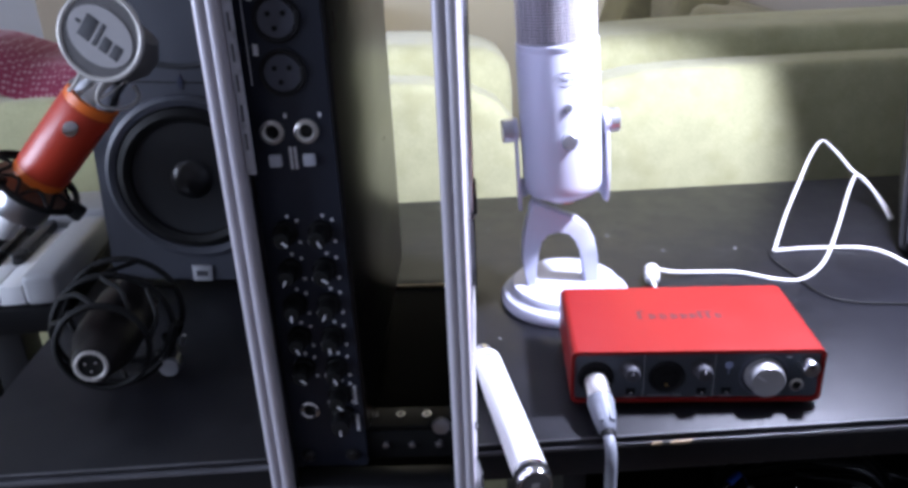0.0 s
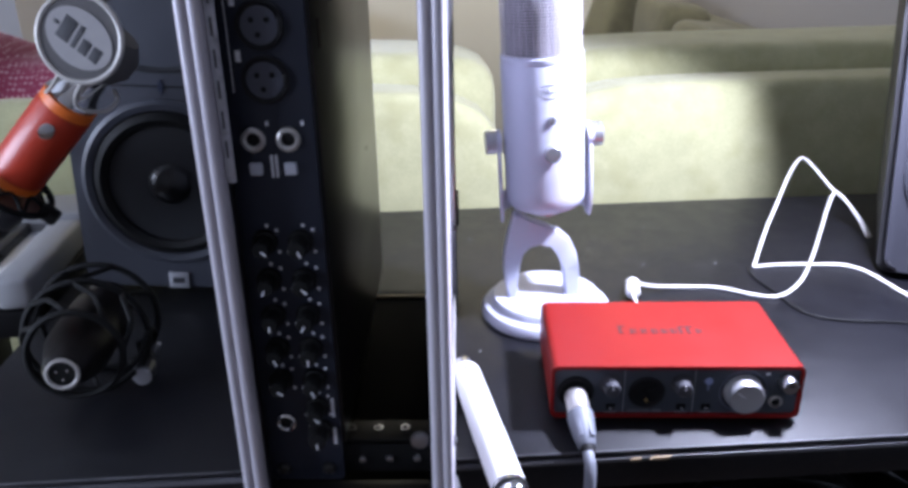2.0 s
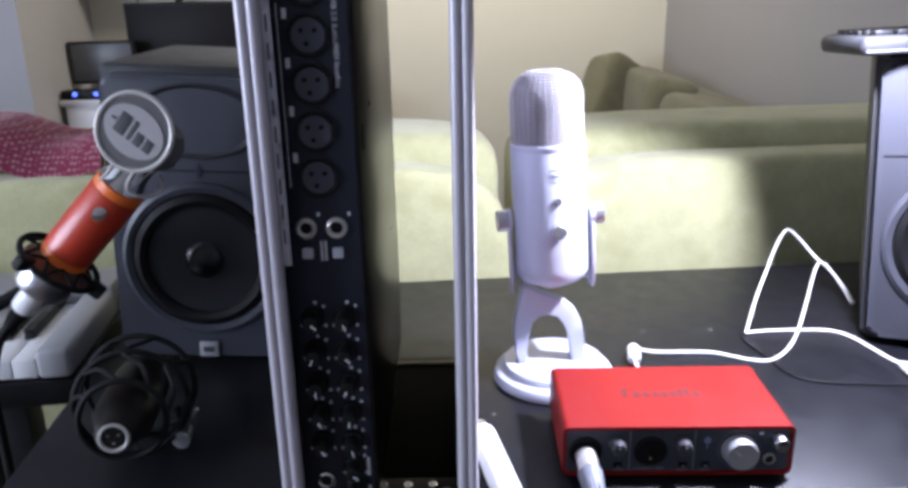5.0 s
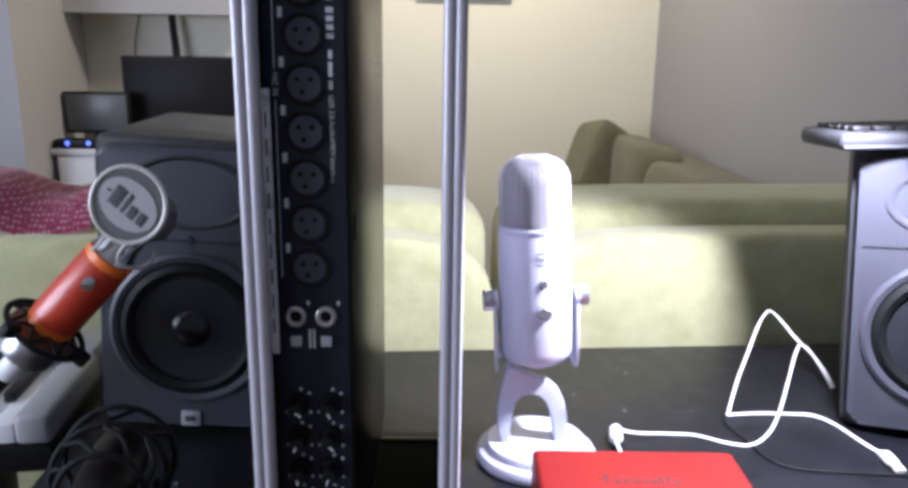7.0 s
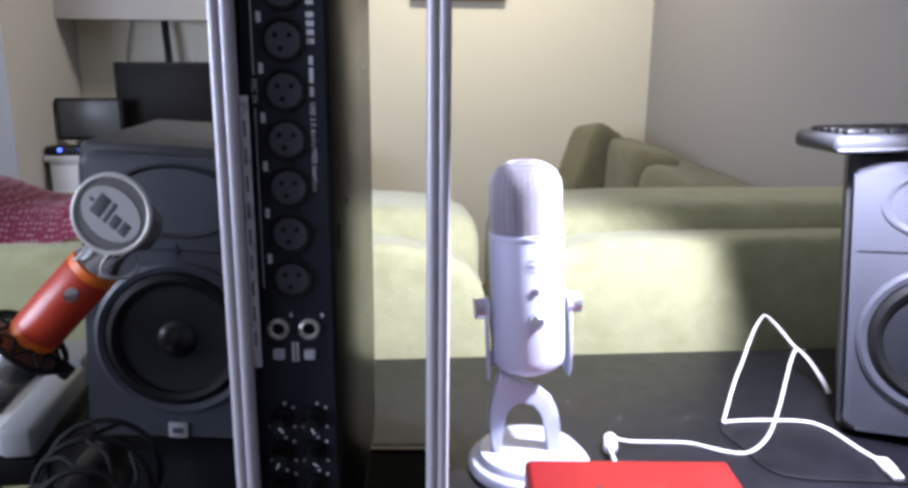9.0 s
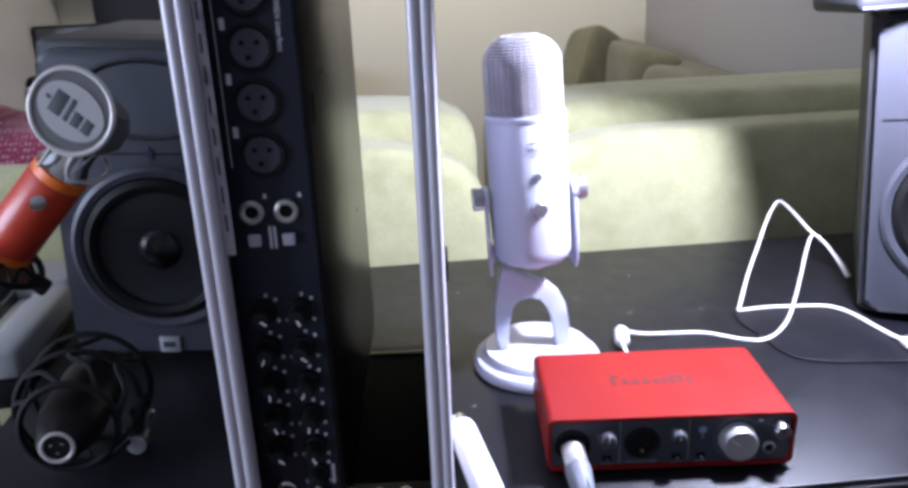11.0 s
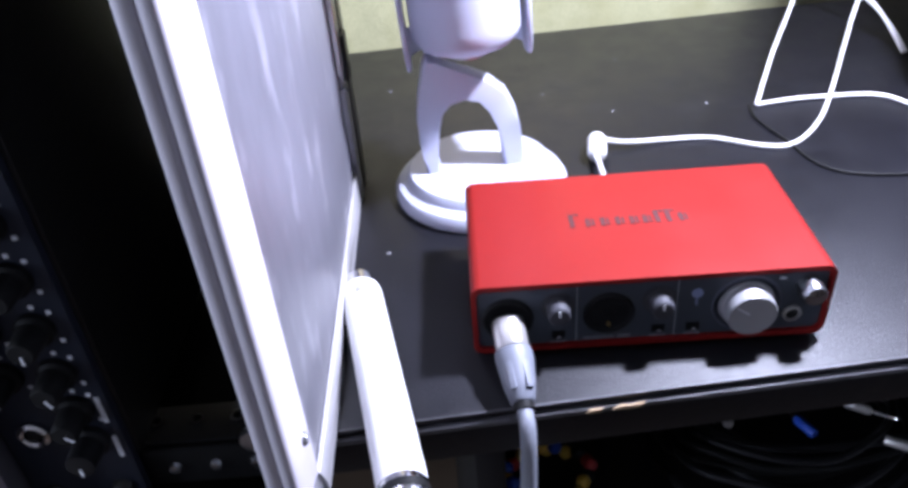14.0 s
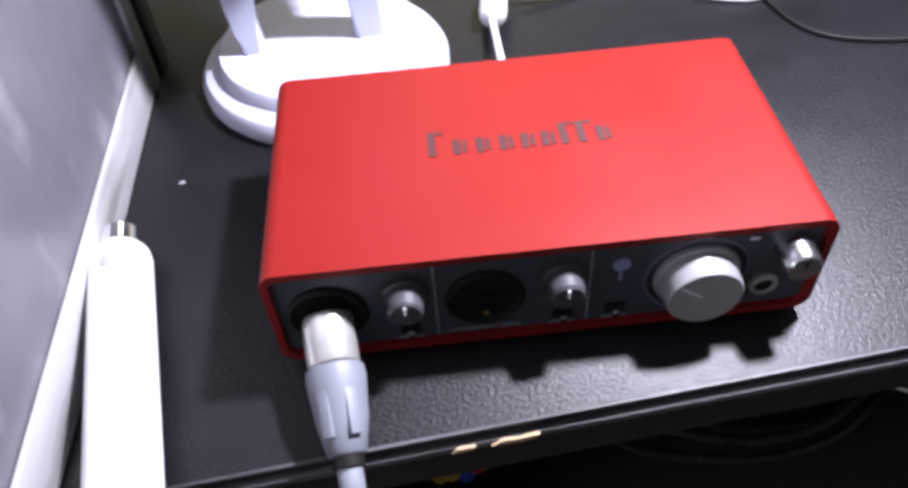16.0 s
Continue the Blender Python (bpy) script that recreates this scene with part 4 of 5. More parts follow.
    part("oval_badge", tube([on_body(0.0015 + 0.0100 * math.cos(2 * math.pi * q / 24), 0.100 + 0.0050 * math.sin(2 * math.pi * q / 24)) for q in range(24)], 0.00045, 6, 2, closed=True), YETI_TRIM, t, "raised oval badge", lean)
    for x, s2 in ((-0.0040, 1.0), (-0.0010, 0.9), (0.0020, 0.6), (0.0055, 0.6)):
        part("badge_bar", tube([on_body(x, 0.0982), on_body(x, 0.0982 + 0.0040 * s2)], 0.0006, 6, 2), YETI_TRIM, t, "", lean)


silver_microphone()


# ---- pencil microphone lying over the desk edge ----
def pencil_microphone():
    a, b = Vector((0.0318, 0.0985, T + 0.0115)), Vector((0.0505, -0.062, T + 0.0150))
    d = (b - a)
    length = d.length
    m = Matrix.Translation(a) @ d.to_track_quat("Z", "Y").to_matrix().to_4x4()
    t = thing("pencil_microphone", m, "white pencil condenser microphone lying across the front edge of the desk", "microphone")
    part("body", lathe([(0.0088, 0.006), (0.0105, 0.0085), (0.0112, 0.012), (0.0112, length - 0.014), (0.0110, length - 0.013)], 40), WHITE, t, "white lacquered tube")
    part("tail_socket", lathe([(0.0, -0.004), (0.0072, -0.004), (0.0076, -0.0035), (0.0078, 0.006), (0.0085, 0.0065), (0.0, 0.0065)], 30), CHROME, t, "bright metal tail")
    g = part("capsule_head", lathe([(0.0110, length - 0.0128), (0.0114, length - 0.012), (0.0114, length - 0.002), (0.0105, length), (0.0092, length), (0.0090, length - 0.0015), (0.0, length - 0.0015)], 40), CHROME, t, "silver capsule head")
    part("capsule_slot", lathe([(0.0116, length - 0.0095), (0.0116, length - 0.0050), (0.0113, length - 0.0050), (0.0113, length - 0.0095)], 40), RUBBER, t)
    part("capsule_gauze", lathe([(0.0091, length - 0.0016), (0.0086, length - 0.0008), (0.0, length - 0.0004)], 30), GAUZE, t, "dark gauze front")
    part("gauze_mark", box(-0.0024, 0.0024, -0.0018, 0.0018, length - 0.0006, length + 0.0002, 0.0001), GREYDISC, t)
    part("tail_mark", moved(box(-0.0030, 0.0030, -0.0004, 0.0004, 0.0, 0.005, 0.0001), pose(0.0, 0.0113, 0.017)), GREYDISC, t)


pencil_microphone()


# ---- white cable ----
def white_cable():
    r = 0.0017
    z = T + r
    t = thing("white_usb_cable", pose(0, 0, 0), "white data cable looped over the desk behind the red interface", "cable")
    inlet = tube([(0.190, 0.125, T + 0.020), (0.195, 0.170, T + 0.013), (0.200, 0.216, T + 0.009)], r, 10)
    front_loop = [(0.208, 0.240, T + 0.009), (0.229, 0.239, z + 0.003), (0.261, 0.241, z), (0.291, 0.236, z), (0.320, 0.217, z), (0.343, 0.214, z), (0.374, 0.240, z), (0.406, 0.283, z + 0.002), (0.440, 0.334, T + 0.014), (0.464, 0.369, T + 0.031), (0.482, 0.390, T + 0.0385), (0.494, 0.384, T + 0.029), (0.500, 0.364, T + 0.014), (0.501, 0.343, z)]
    part("cord", tube(front_loop, r, 10, bm=inlet), WHITE_CABLE, t)
    back_loop = [(0.505, 0.345, z), (0.505, 0.368, T + 0.012), (0.499, 0.392, T + 0.025), (0.490, 0.416, T + 0.036), (0.478, 0.434, T + 0.053), (0.4645, 0.441, T + 0.0650), (0.447, 0.424, T + 0.0635), (0.425, 0.395, T + 0.056), (0.397, 0.355, T + 0.042), (0.371, 0.320, T + 0.024), (0.350, 0.289, z + 0.002), (0.3455, 0.281, z), (0.355, 0.281, z), (0.375, 0.282, z), (0.403, 0.280, z), (0.437, 0.274, z), (0.452, 0.254, z), (0.460, 0.210, z), (0.464, 0.187, z + 0.001)]
    part("cord", tube(back_loop, r, 10), WHITE_CABLE, t)
    fr = moved(lathe([(0.003, -0.013), (0.0062, -0.0115), (0.0070, -0.009), (0.0070, 0.009), (0.0062, 0.0115), (0.003, 0.013)], 24, "y"), pose(0.2035, 0.2290, T + 0.009, 0, 0, -14))
    part("ferrite_bead", fr, WHITE_CABLE, t, "white barrel on the cable")
    plug = moved(box(-0.006, 0.006, -0.022, 0.0, -0.0035, 0.0035, 0.002, bm=box(-0.0045, 0.0045, -0.036, -0.022, -0.0022, 0.0022, 0.0004)), pose(0.4645, 0.186, T + 0.0045, 0, 0, -6))
    part("usb_plug", plug, WHITE_CABLE, t, "white plug")
    solo("thin_black_cable", tube([(0.339, 0.280, T + 0.0012), (0.335, 0.258, T + 0.0012), (0.341, 0.221, T + 0.0012), (0.348, 0.182, T + 0.0012), (0.372, 0.164, T + 0.0012), (0.427, 0.154, T + 0.0012), (0.55, 0.135, T + 0.0012)], 0.0012, 8), RUBBER, Matrix(), "thin black cable lying on the desk beside the white one", "cable")


white_cable()


# ---- studio loudspeakers ----
def loudspeaker(m, face, label, w=0.185, h=0.298, d=0.23):
    t = thing("loudspeaker", m, label, "loudspeaker", "pair of studio loudspeakers")
    part("cabinet", outline_prism(round_rect(w, h, 0.008, 0, h / 2), 0.012, d, 0.004, 2), SPK, t, "charcoal vinyl cabinet")
    # baffle, narrower at the foot and bowed forward
    part("baffle", outline_prism(round_rect(w - 0.012, h - 0.016, 0.012, 0, h / 2), -0.006, 0.0118, 0.005, 3), face, t, "moulded front baffle")
    b = bmesh.new()
    n, rings = 48, []
    for r, y in ((1.0, -0.0062), (0.94, -0.0066), (0.80, -0.0030), (0.55, 0.004), (0.30, 0.0095), (0.20, 0.0105)):
        rings.append([b.verts.new((0.062 * r * math.cos(2 * math.pi * k / n), y - 0.0015, h * 0.835 + 0.036 * r * math.sin(2 * math.pi * k / n))) for k in range(n)])
    for a, c in zip(rings, rings[1:]):
        for k in range(n):
            b.faces.new((a[k], a[(k + 1) % n], c[(k + 1) % n], c[k]))
    b.faces.new(rings[-1])
    wg = part("waveguide", b, CONE if face is SPK_FACE else SPK_GREY, t, "oval tweeter waveguide")
    part("tweeter_dome", lathe([(0.0, 0.006), (0.008, 0.0045), (0.012, 0.0), (0.0, 0.0)], 24, "y", pose(0, 0.0085, h * 0.835)), GLOSSBLACK, wg)
    part("seam_line", box(-w / 2 + 0.012, w / 2 - 0.012, -0.0067, -0.0060, h * 0.673, h * 0.677, 0), RUBBER, t)
    part("seam_mark", outline_prism([(-0.003, h * 0.675), (0, h * 0.698), (0.003, h * 0.675), (0, h * 0.652)], -0.0072, -0.0060), mat("blue_black_mark", (0.02, 0.025, 0.05), 0.4, scale=60, vary=0.1), t)
    cz = h * 0.375
    ring = part("woofer_ring", lathe([(0.0790, 0.006), (0.0785, 0.0085), (0.0745, 0.0105), (0.0690, 0.0090), (0.0680, 0.0060)], 64, "y", pose(0, 0, cz)), face, t, "moulded ring")
    part("surround", lathe([(0.0682, 0.0062), (0.0670, 0.0090), (0.0610, 0.0125), (0.0555, 0.0100), (0.0540, 0.0065)], 56, "y", pose(0, 0, cz)), RUBBER, ring, "black rubber surround")
    part("cone", lathe([(0.0542, 0.0068), (0.0420, 0.0062), (0.0240, 0.0061), (0.0, 0.0061)], 56, "y", pose(0, 0, cz)), CONE, ring, "black woofer cone")
    part("dust_cap", lathe([(0.0, 0.0150), (0.010, 0.0140), (0.0175, 0.0095), (0.0195, 0.0062), (0.0, 0.0062)], 36, "y", pose(0, 0, cz)), GLOSSBLACK, ring, "glossy dust cap")
    bz = h * 0.052
    part("badge", box(-0.0095, 0.0095, -0.0086, -0.0058, bz - 0.0080, bz + 0.0080, 0.0006), BADGE, t, "small square silver badge")
    part("badge_bar", box(-0.0055, 0.0055, -0.0090, -0.0085, bz - 0.0028, bz + 0.0030, 0), GREYKNOB, t)
    return t


loudspeaker(pose(-0.2300, 0.271, T, 0, 0, -2) @ pose(0.0925, 0, 0.0005, 0, 3.4, 0) @ pose(-0.0925, 0, 0), SPK_FACE, "charcoal studio loudspeaker with a dark woofer behind the rack case")
loudspeaker(pose(0.4570, 0.2510, T, 0, 0, -30) @ pose(0, 0, 0.0005, 0, -4.4, 0) @ pose(0.0925, 0.0, 0), SPK_GREY, "grey studio loudspeaker turned inwards under a computer keyboard")


# ---- computer keyboard on the loudspeaker ----
def computer_keyboard():
    m = pose(0.408, 0.238, T + 0.298 + 0.002, -3, -2.5, -9)
    t = thing("computer_keyboard", m, "dark grey computer keyboard lying on top of the loudspeaker", "keyboard")
    part("tray", box(0.0, 0.42, 0.0, 0.115, 0.0, 0.018, 0.007, 3), mat("dark_grey_keyboard_case", (0.030, 0.030, 0.034), 0.55, spec=0.25, scale=200, vary=0.1), t)
    part("front_trim", box(0.003, 0.417, -0.0015, 0.003, 0.002, 0.0050, 0.0008), GREYKNOB, t, "grey front edge")
    part("foot", box(0.03, 0.06, 0.01, 0.03, -0.004, 0.0, 0.001), RUBBER, t)
    part("foot", box(0.34, 0.37, 0.01, 0.03, -0.004, 0.0, 0.001), RUBBER, t)
    key = mesh_of("key", box(-0.0082, 0.0082, -0.0082, 0.0082, 0.0, 0.006, 0.0018), BLACK)
    for r in range(5):
        for c in range(20):
            ob = new("key", key)
            ob.parent = t
            ob.location = (0.022 + 0.0198 * c, 0.016 + 0.0200 * r, 0.0168)


computer_keyboard()


# ---- digital piano on the far side ----
def digital_piano():
    m = pose(-0.362, 0.252, T + 0.004, 0, 0, 3)
    t = thing("digital_piano", m, "silver-grey digital piano with white keys beyond the desk end", "piano")
    L = 0.80
    part("lower_case", box(-L, 0.0, -0.004, 0.22, -0.030, -0.001, 0.004), BLACK, t, "black underside")
    part("end_cheek", box(-0.034, 0.0, -0.004, 0.20, 0.0, 0.032, 0.006, 3), KEYGREY, t, "silver-grey end block")
    part("control_panel", box(-L, 0.0, 0.152, 0.22, 0.0, 0.040, 0.005), KEYGREY, t)
    white = mesh_of("white_key", box(-0.0112, 0.0112, 0.0, 0.150, 0.0, 0.020, 0.0012), KEYWHITE)
    black = mesh_of("black_key", box(-0.0055, 0.0055, 0.052, 0.150, 0.0, 0.031, 0.0020), GLOSSBLACK)
    for k in range(32):
        ob = new("white_key", white)
        ob.parent, ob.location = t, (-0.0465 - 0.0235 * k, 0.0, 0.001)
        if k % 7 not in (2, 6):
            ob = new("black_key", black)
            ob.parent, ob.location = t, (-0.0582 - 0.0235 * k, 0.0, 0.0012)
    for x in (-0.10, -0.70):
        part("stand_leg", box(x - 0.02, x + 0.02, 0.06, 0.10, -T - 0.004, -0.031, 0.002), BLACK, t)


digital_piano()


# ---- orange microphone in its shock mount ----
def orange_microphone():
    top, low = Vector((-0.2690, 0.200, 0.951)), Vector((-0.3290, 0.200, 0.887))
    d = top - low
    m = Matrix.Translation(low) @ d.to_track_quat("Z", "Y").to_matrix().to_4x4()
    L = d.length
    t = thing("orange_microphone", m, "orange-red studio microphone with a round pop screen, tilted", "microphone")
    part("body", lathe([(0.0215, 0.008), (0.0220, 0.010), (0.0220, L - 0.010), (0.0215, L - 0.008)], 40), ORANGE, t, "orange-red painted body")
    part("lower_band", lathe([(0.0205, 0.0), (0.0215, 0.001), (0.0215, 0.0078), (0.0, 0.0078)], 40), ORANGE_BAND, t, "bright orange band")
    part("upper_band", lathe([(0.0, L - 0.0078), (0.0215, L - 0.0078), (0.0215, L), (0.0195, L + 0.001), (0.0, L + 0.001)], 40), ORANGE_BAND, t, "bright orange band")
    part("shoulder", lathe([(0.0190, L + 0.001), (0.0180, L + 0.006), (0.0150, L + 0.014), (0.0145, L + 0.030), (0.0, L + 0.034)], 36), CHROME, t, "polished metal shoulder")
    part("capsule_ball", lathe([(0.0, L + 0.028), (0.016, L + 0.031), (0.0235, L + 0.042), (0.0235, L + 0.056), (0.016, L + 0.068), (0.0, L + 0.072)], 36), GAUZE, t)
    # pop screen: ring, gauze and printed oval, facing the room
    ps = Matrix.Translation(m.inverted() @ Vector((-0.2425, 0.172, 1.002))) @ m.to_3x3().inverted().to_4x4() @ pose(0, 0, 0, -8, 0, -8)
    R = 0.0318
    ring = part("pop_screen_ring", tube([(R * math.cos(2 * math.pi * k / 28), 0, R * math.sin(2 * math.pi * k / 28)) for k in range(28)], 0.0022, 8, 3, closed=True), RING, t, "cream-grey wire ring", ps)
    part("pop_screen_gauze", lathe([(R - 0.001, 0.0004), (R - 0.001, -0.0004), (0.0, -0.0004)], 40, "y"), GAUZE, t, "dark gauze", ps)
    oval = [(0.0268 * math.cos(2 * math.pi * k / 40), 0.0205 * math.sin(2 * math.pi * k / 40)) for k in range(40)]
    tilt = ps @ pose(0, 0, 0, 0, 38, 0)
    MARKM = mat("dark_grey_mark", (0.045, 0.045, 0.05), 0.7, scale=60, vary=0.1)
    part("printed_oval", outline_prism(oval, -0.0012, -0.0006), GREYDISC, t, "grey printed oval", tilt)
    bars = None
    for x0, x1, z0, z1 in ((-0.0215, -0.0175, -0.001, 0.0015), (-0.0160, -0.0055, -0.0085, 0.0095), (-0.0030, 0.0008, -0.0085, 0.0095), (0.0030, 0.0105, -0.0085, 0.0025), (0.0125, 0.0200, -0.0085, 0.0025)):
        part("mark_bar", box(x0, x1, -0.0016, -0.0012, z0, z1, 0.0002), MARKM, t, "", tilt)
    wire = tube([Vector((-0.020, 0, -0.026)), Vector((-0.028, 0.004, -0.034)), Vector((-0.040, 0.014, -0.040)), Vector((-0.043, 0.024, -0.034)), Vector((-0.036, 0.030, -0.030))], 0.0016, 8)
    wire = tube([Vector((-0.002, 0, -0.0315)), Vector((-0.010, 0.002, -0.042)), Vector((-0.012, 0.006, -0.050)), Vector((-0.006, 0.010, -0.054)), Vector((0.002, 0.022, -0.055)), Vector((0.006, 0.034, -0.048)), Vector((0.000, 0.042, -0.040))], 0.0016, 8, bm=wire)
    part("screen_bracket", wire, RING, t, "bent wire bracket", ps)
    ov = [(0.0058 * math.cos(2 * math.pi * q / 24), 0.0072 * math.sin(2 * math.pi * q / 24)) for q in range(24)]
    fr = outline_prism(ov, -0.0012, 0.0030, 0.0004)
    part("oval_badge", fr, CHROME, t, "bright oval badge", Matrix.Translation((0, 0, 0)) @ pose(0, 0, L - 0.024) @ Matrix.Rotation(math.atan2(*(m.to_3x3().inverted() @ Vector((0.25, -1, 0.1))).xy) * -1 + math.pi, 4, "Z") @ pose(0, -0.0215, 0))
    # shock mount under it
    sm = thing("shock_mount", m @ pose(0, 0, -0.002), "dark shock mount with elastic cords and a metal collar", "shock mount")
    part("upper_hoop", tube([(0.036 * math.cos(2 * math.pi * k / 24), 0.036 * math.sin(2 * math.pi * k / 24), -0.004) for k in range(24)], 0.0028, 8, 3, closed=True), RUBBER, sm)
    part("inner_plate", lathe([(0.016, -0.006), (0.030, -0.007), (0.031, -0.010), (0.016, -0.010)], 36), mat("coppery_plate", (0.30, 0.17, 0.13), 0.4, 0.5, scale=80, vary=0.15), sm, "coppery inner plate")
    for k in range(8):
        a, a2 = 2 * math.pi * k / 8, 2 * math.pi * (k + 0.5) / 8
        part("elastic_cord", tube([(0.036 * math.cos(a), 0.036 * math.sin(a), -0.004), (0.022 * math.cos(a2), 0.022 * math.sin(a2), 0.003), (0.036 * math.cos(a + math.pi / 4), 0.036 * math.sin(a + math.pi / 4), -0.004)], 0.0016, 6, 4), RUBBER, sm)
    part("collar", lathe([(0.0235, -0.034), (0.0245, -0.032), (0.0245, -0.0125), (0.0235, -0.0105), (0.0, -0.0105)], 40), STEEL, sm, "brushed metal collar")
    part("tail_connector", lathe([(0.0105, -0.062), (0.0112, -0.060), (0.0112, -0.036), (0.0, -0.0345)], 30), WHITE, sm, "white plug sleeve")
    bars = None
    for k in range(4):
        bars = box(-0.004 + 0.0026 * k, -0.0024 + 0.0026 * k, -0.0118, -0.0106, -0.054, -0.043, 0.0002, bm=bars)
    part("sleeve_bars", bars, BLACK, sm, "", pose(0, 0, 0, 0, 0, 100))
    part("plug_tail", lathe([(0.0050, -0.085), (0.0085, -0.066), (0.0100, -0.062), (0.0, -0.0618)], 24), RUBBER, sm)
    for k in range(3):
        a = radians(30 + 120 * k)
        part("clamp_lug", moved(box(-0.008, 0.008, -0.005, 0.005, -0.012, 0.002, 0.003), Matrix.Rotation(a, 4, "Z") @ pose(0.038, 0, 0)), RUBBER, sm)
    e = m @ Vector((0, 0, -0.087))
    solo("black_microphone_cable", tube([e, e + Vector((-0.012, -0.002, -0.018)), e + Vector((-0.020, -0.01, -0.06)), e + Vector((-0.016, -0.02, -0.14)), e + Vector((-0.02, -0.02, -0.30)), e + Vector((-0.03, 0.0, -e.z + 0.01))], 0.0046, 12), RUBBER, Matrix(), "black cable hanging down from the orange microphone", "cable")
    p = thing("microphone_stand", pose(-0.425, 0.20, 0.0), "black microphone stand carrying the orange microphone beside the desk", "stand")
    part("pole", lathe([(0.009, 0.02), (0.009, 0.845), (0.0, 0.845)], 20), BLACK, p)
    q = (m @ Vector((0, 0, -0.020))) - Vector((-0.425, 0.20, 0.0))
    part("boom", tube([(0, 0, 0.840), (0.02, -0.012, 0.842), (q.x - 0.018, q.y + 0.020, q.z - 0.012), (q.x - 0.006, q.y + 0.024, q.z)], 0.006, 12), BLACK, p)
    part("base", lathe([(0.11, 0.0), (0.11, 0.012), (0.10, 0.020), (0.0, 0.022)], 40), BLACK, p)


orange_microphone()


# ---- dark shock-mounted microphone lying on the desk ----
def lying_microphone():
    c = Vector((-0.2490, 0.046, T + 0.042))
    t = thing("studio_microphone", pose(c.x, c.y, T, 0, 0, 6), "dark studio microphone in a cage shock mount on the desk", "microphone")
    ax = pose(0, 0, 0.0545, -5, 0, 0)
    part("tail", lathe([(0.0125, 0.0), (0.0150, -0.004), (0.0165, -0.012), (0.0200, -0.024), (0.0230, -0.036), (0.0235, -0.10), (0.020, -0.13), (0.0, -0.14)], 40, "y"), mat("dark_bronze_mic_body", (0.012, 0.009, 0.008), 0.42, 0.5, scale=80, vary=0.3), t, "dark bronze body", ax)
    ring = part("socket_ring", lathe([(0.0115, 0.0), (0.0118, 0.0016), (0.0100, 0.0022), (0.0090, 0.0012), (0.0090, 0.0002)], 36, "y"), RING, t, "bright socket ring", ax)
    part("socket_insert", lathe([(0.0090, 0.0003), (0.0090, 0.0006), (0.0, 0.0006)], 28, "y"), RUBBER, ring)
    for a in (90, 210, 330):
        part("pin", lathe([(0.0, 0.0022), (0.0010, 0.0018), (0.0012, 0.0)], 10, "y", pose(0.0042 * math.cos(radians(a + 60)), 0, 0.0042 * math.sin(radians(a + 60)))), CHROME, ring, "bright pin")
    for k, (y, r) in enumerate(((0.030, 0.033), (0.062, 0.045), (0.100, 0.045))):
        part("cage_hoop", tube([(r * math.cos(2 * math.pi * q / 24), y, r * math.sin(2 * math.pi * q / 24)) for q in range(24)], 0.0026, 8, 3, closed=True), RUBBER, t, "", ax)
    for k in range(8):
        a = 2 * math.pi * k / 8
        part("cage_strut", tube([(0.033 * math.cos(a), 0.030, 0.033 * math.sin(a)), (0.041 * math.cos(a + 0.4), 0.046, 0.041 * math.sin(a + 0.4)), (0.045 * math.cos(a + 0.8), 0.062, 0.045 * math.sin(a + 0.8)), (0.045 * math.cos(a + 0.4), 0.100, 0.045 * math.sin(a + 0.4))], 0.0020, 6, 5), RUBBER, t, "", ax)
    s = part("thumb_screw", lathe([(0.0, 0.016), (0.0072, 0.0155), (0.0085, 0.0140), (0.0085, 0.0), (0.0, 0.0)], 28, "y", pose(0.036, 0.071, 0.013)), mat("steel_screw_side", (0.10, 0.10, 0.11), 0.3, 0.8, scale=60, vary=0.2), t, "dark thumb screw")
    part("screw_face", lathe([(0.0, 0.0172), (0.0070, 0.0168), (0.0072, 0.0155), (0.0, 0.0155)], 28, "y", pose(0.036, 0.071, 0.013)), BADGE, s, "polished end face")
    part("swivel_arm", tube([(0.030, 0.092, 0.022), (0.034, 0.082, 0.020), (0.036, 0.075, 0.016)], 0.005, 10), BLACK, t)
    part("locking_pin", tube([(0.045, 0.073, 0.024), (0.049, 0.070, 0.033)], 0.0017, 8), STEEL, t)


lying_microphone()


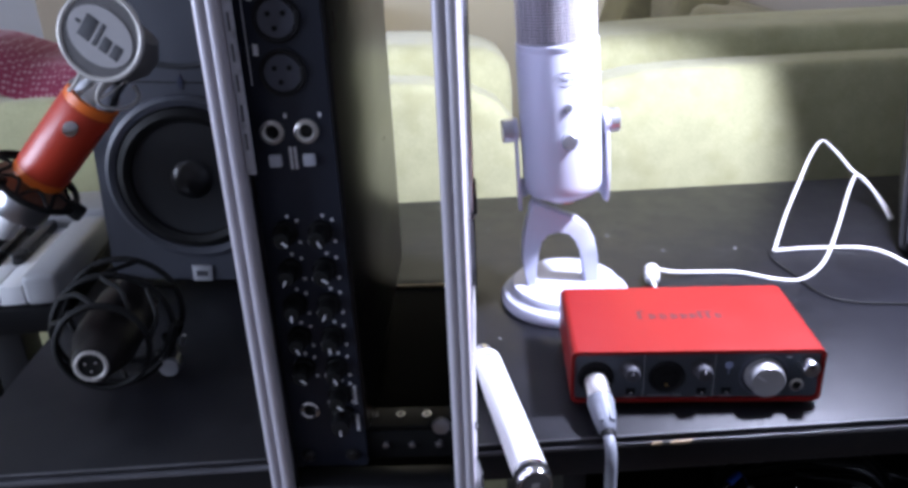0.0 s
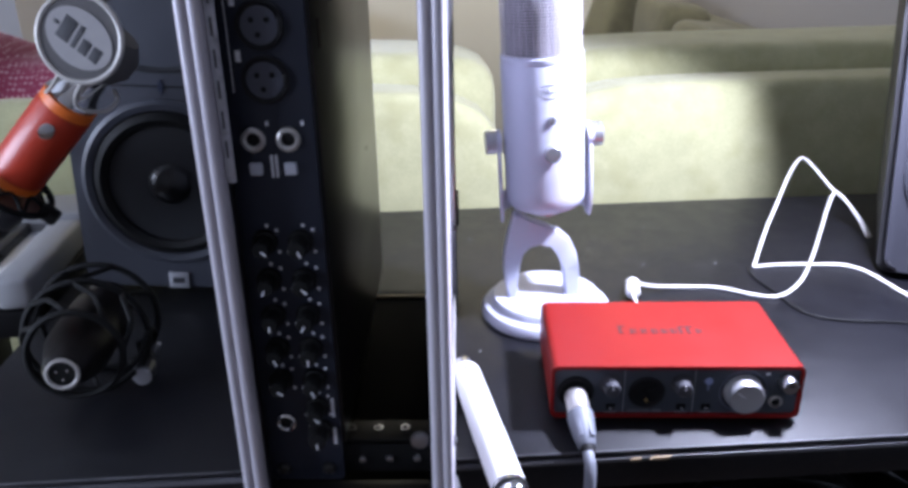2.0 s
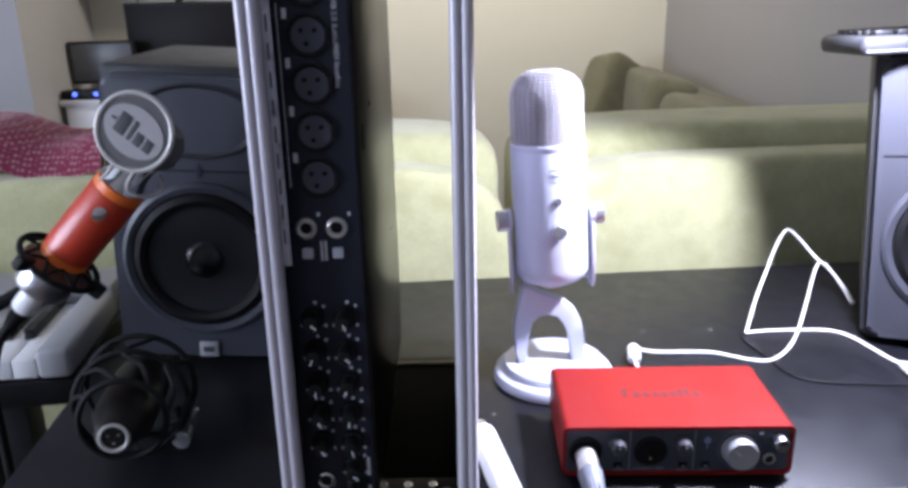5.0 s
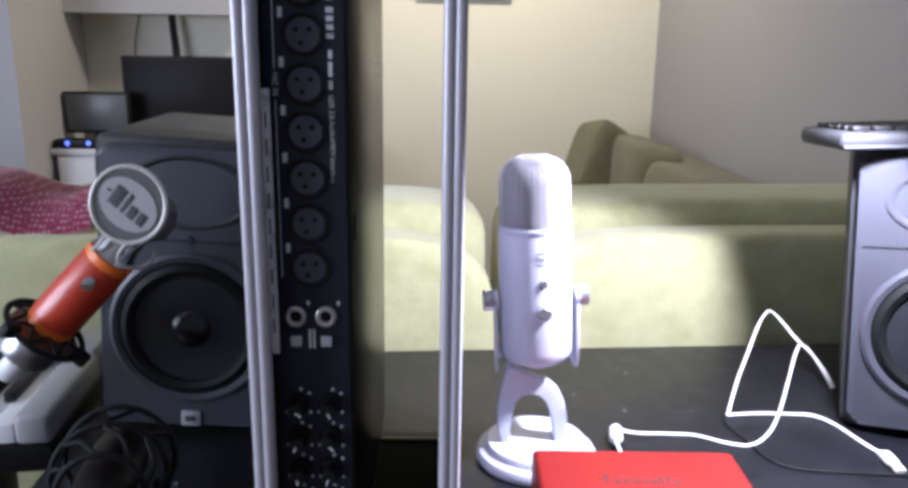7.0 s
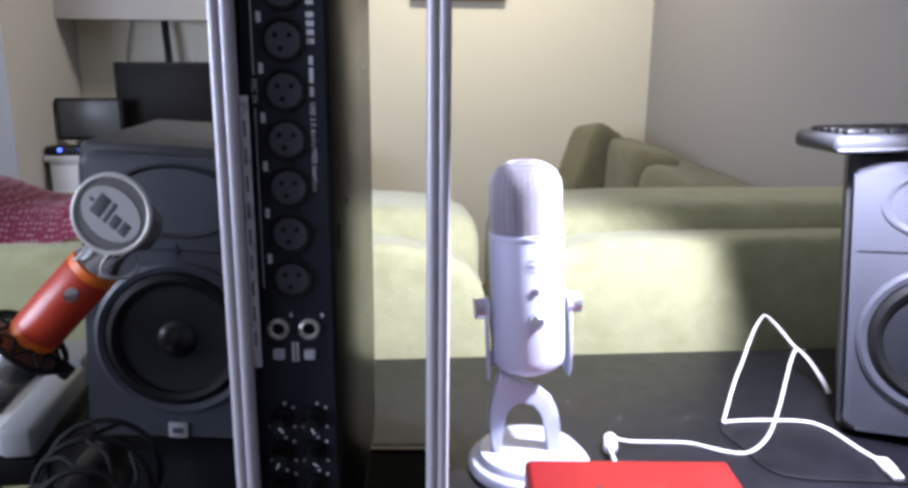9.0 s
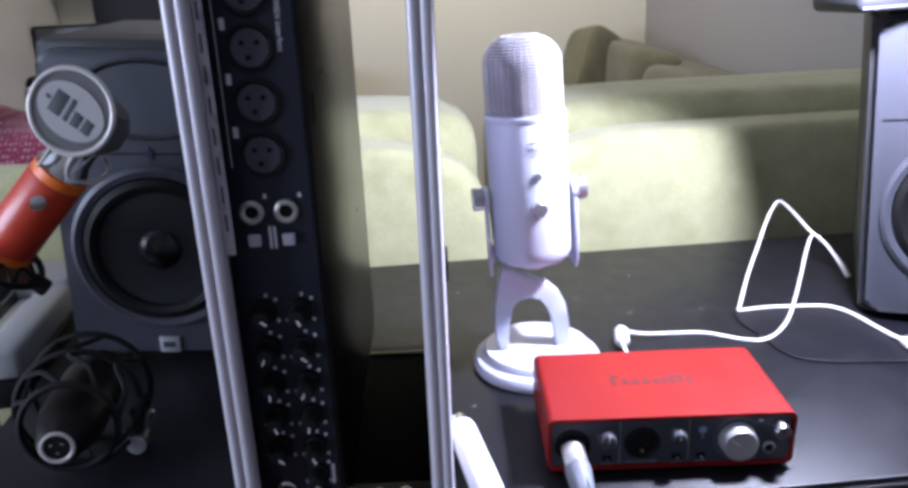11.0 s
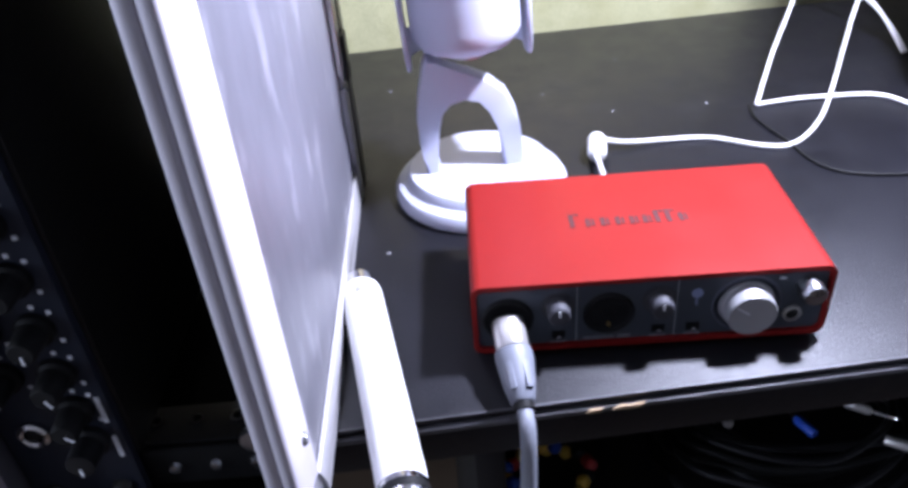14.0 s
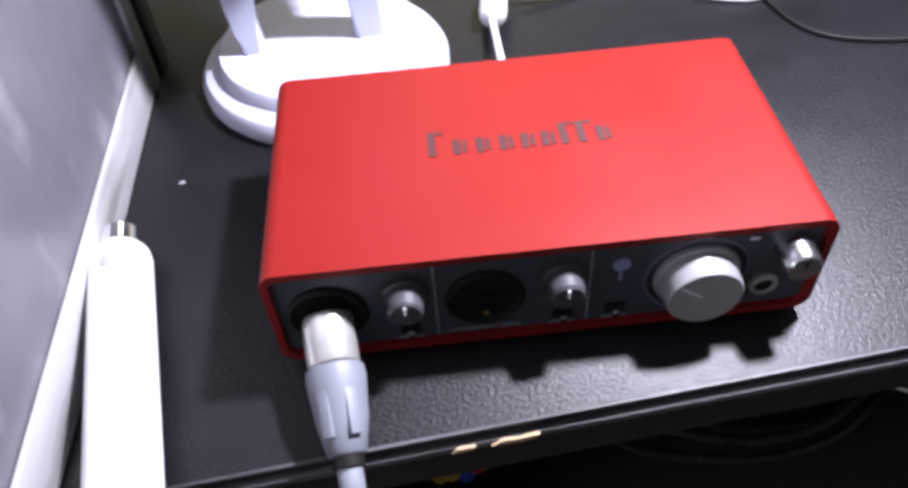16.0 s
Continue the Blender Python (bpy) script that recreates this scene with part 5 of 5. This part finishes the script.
# ---- things on the lower shelf ----
def shelf_cables():
    zs = 0.4985
    for k in range(9):
        cx, cy = 0.357 + 0.02 * math.sin(k * 2.1), 0.152 + 0.012 * math.cos(k * 1.7)
        rx, ry = 0.085 + 0.010 * (k % 4), 0.055 + 0.008 * (k % 3)
        solo("coiled_cable", tube([(cx + rx * math.cos(2 * math.pi * q / 14 + k), cy + ry * math.sin(2 * math.pi * q / 14 + k), zs + 0.004 + 0.0060 * k + 0.003 * math.sin(q * 2.3 + k)) for q in range(14)], 0.0033, 8, 4, closed=True), (RUBBER, BLACK, GLOSSBLACK)[k % 3], Matrix(), "coiled black audio cable on the shelf under the desk", "cable", "cables on the shelf")
    def jack(m, sleeve, label):
        t = thing("jack_plug", m @ Matrix.Scale(0.62, 4), label, "plug", "plugs on the shelf")
        part("barrel", lathe([(0.0050, 0.0), (0.0062, 0.002), (0.0062, 0.026), (0.0045, 0.030), (0.0, 0.030)], 20, "y"), sleeve, t)
        part("tip", lathe([(0.0032, 0.030), (0.0032, 0.052), (0.0022, 0.0545), (0.0033, 0.0575), (0.0, 0.062)], 16, "y"), CHROME, t, "bright tip")
    jack(pose(0.278, 0.154, 0.566, 0, 0, -50), BLUEP, "jack plug with a blue sleeve lying on coiled cables")
    jack(pose(0.28, 0.116, 0.566, 0, 0, 176), NICKEL, "bright metal jack plug lying among the coiled cables")
    jack(pose(0.338, 0.1, 0.563, 0, 0, 200), BLUEP, "jack plug with a blue sleeve among the coiled cables")
    jack(pose(0.376, 0.128, 0.560, 0, 0, 52), NICKEL, "bright metal jack plug lying on coiled cables")
    jack(pose(0.385, 0.089, 0.561, 0, 0, 55), NICKEL, "bright metal jack plug lying on coiled cables")
    t = thing("bead_string", pose(0.150, 0.135, zs), "string of yellow, red and blue beads on the shelf", "beads")
    rng = random.Random(5)
    for k in range(26):
        a = 2 * math.pi * k / 26
        b = bmesh.new()
        bmesh.ops.create_uvsphere(b, u_segments=10, v_segments=7, radius=0.006)
        part("bead", b, rng.choice((YELLOWP, YELLOWP, REDP, BLUEP, BLACK)), t, "", pose(0.030 * math.cos(a) * (1 + 0.25 * math.sin(3 * a)), 0.032 * math.sin(a), 0.0062 + 0.004 * (k % 2)))


shelf_cables()
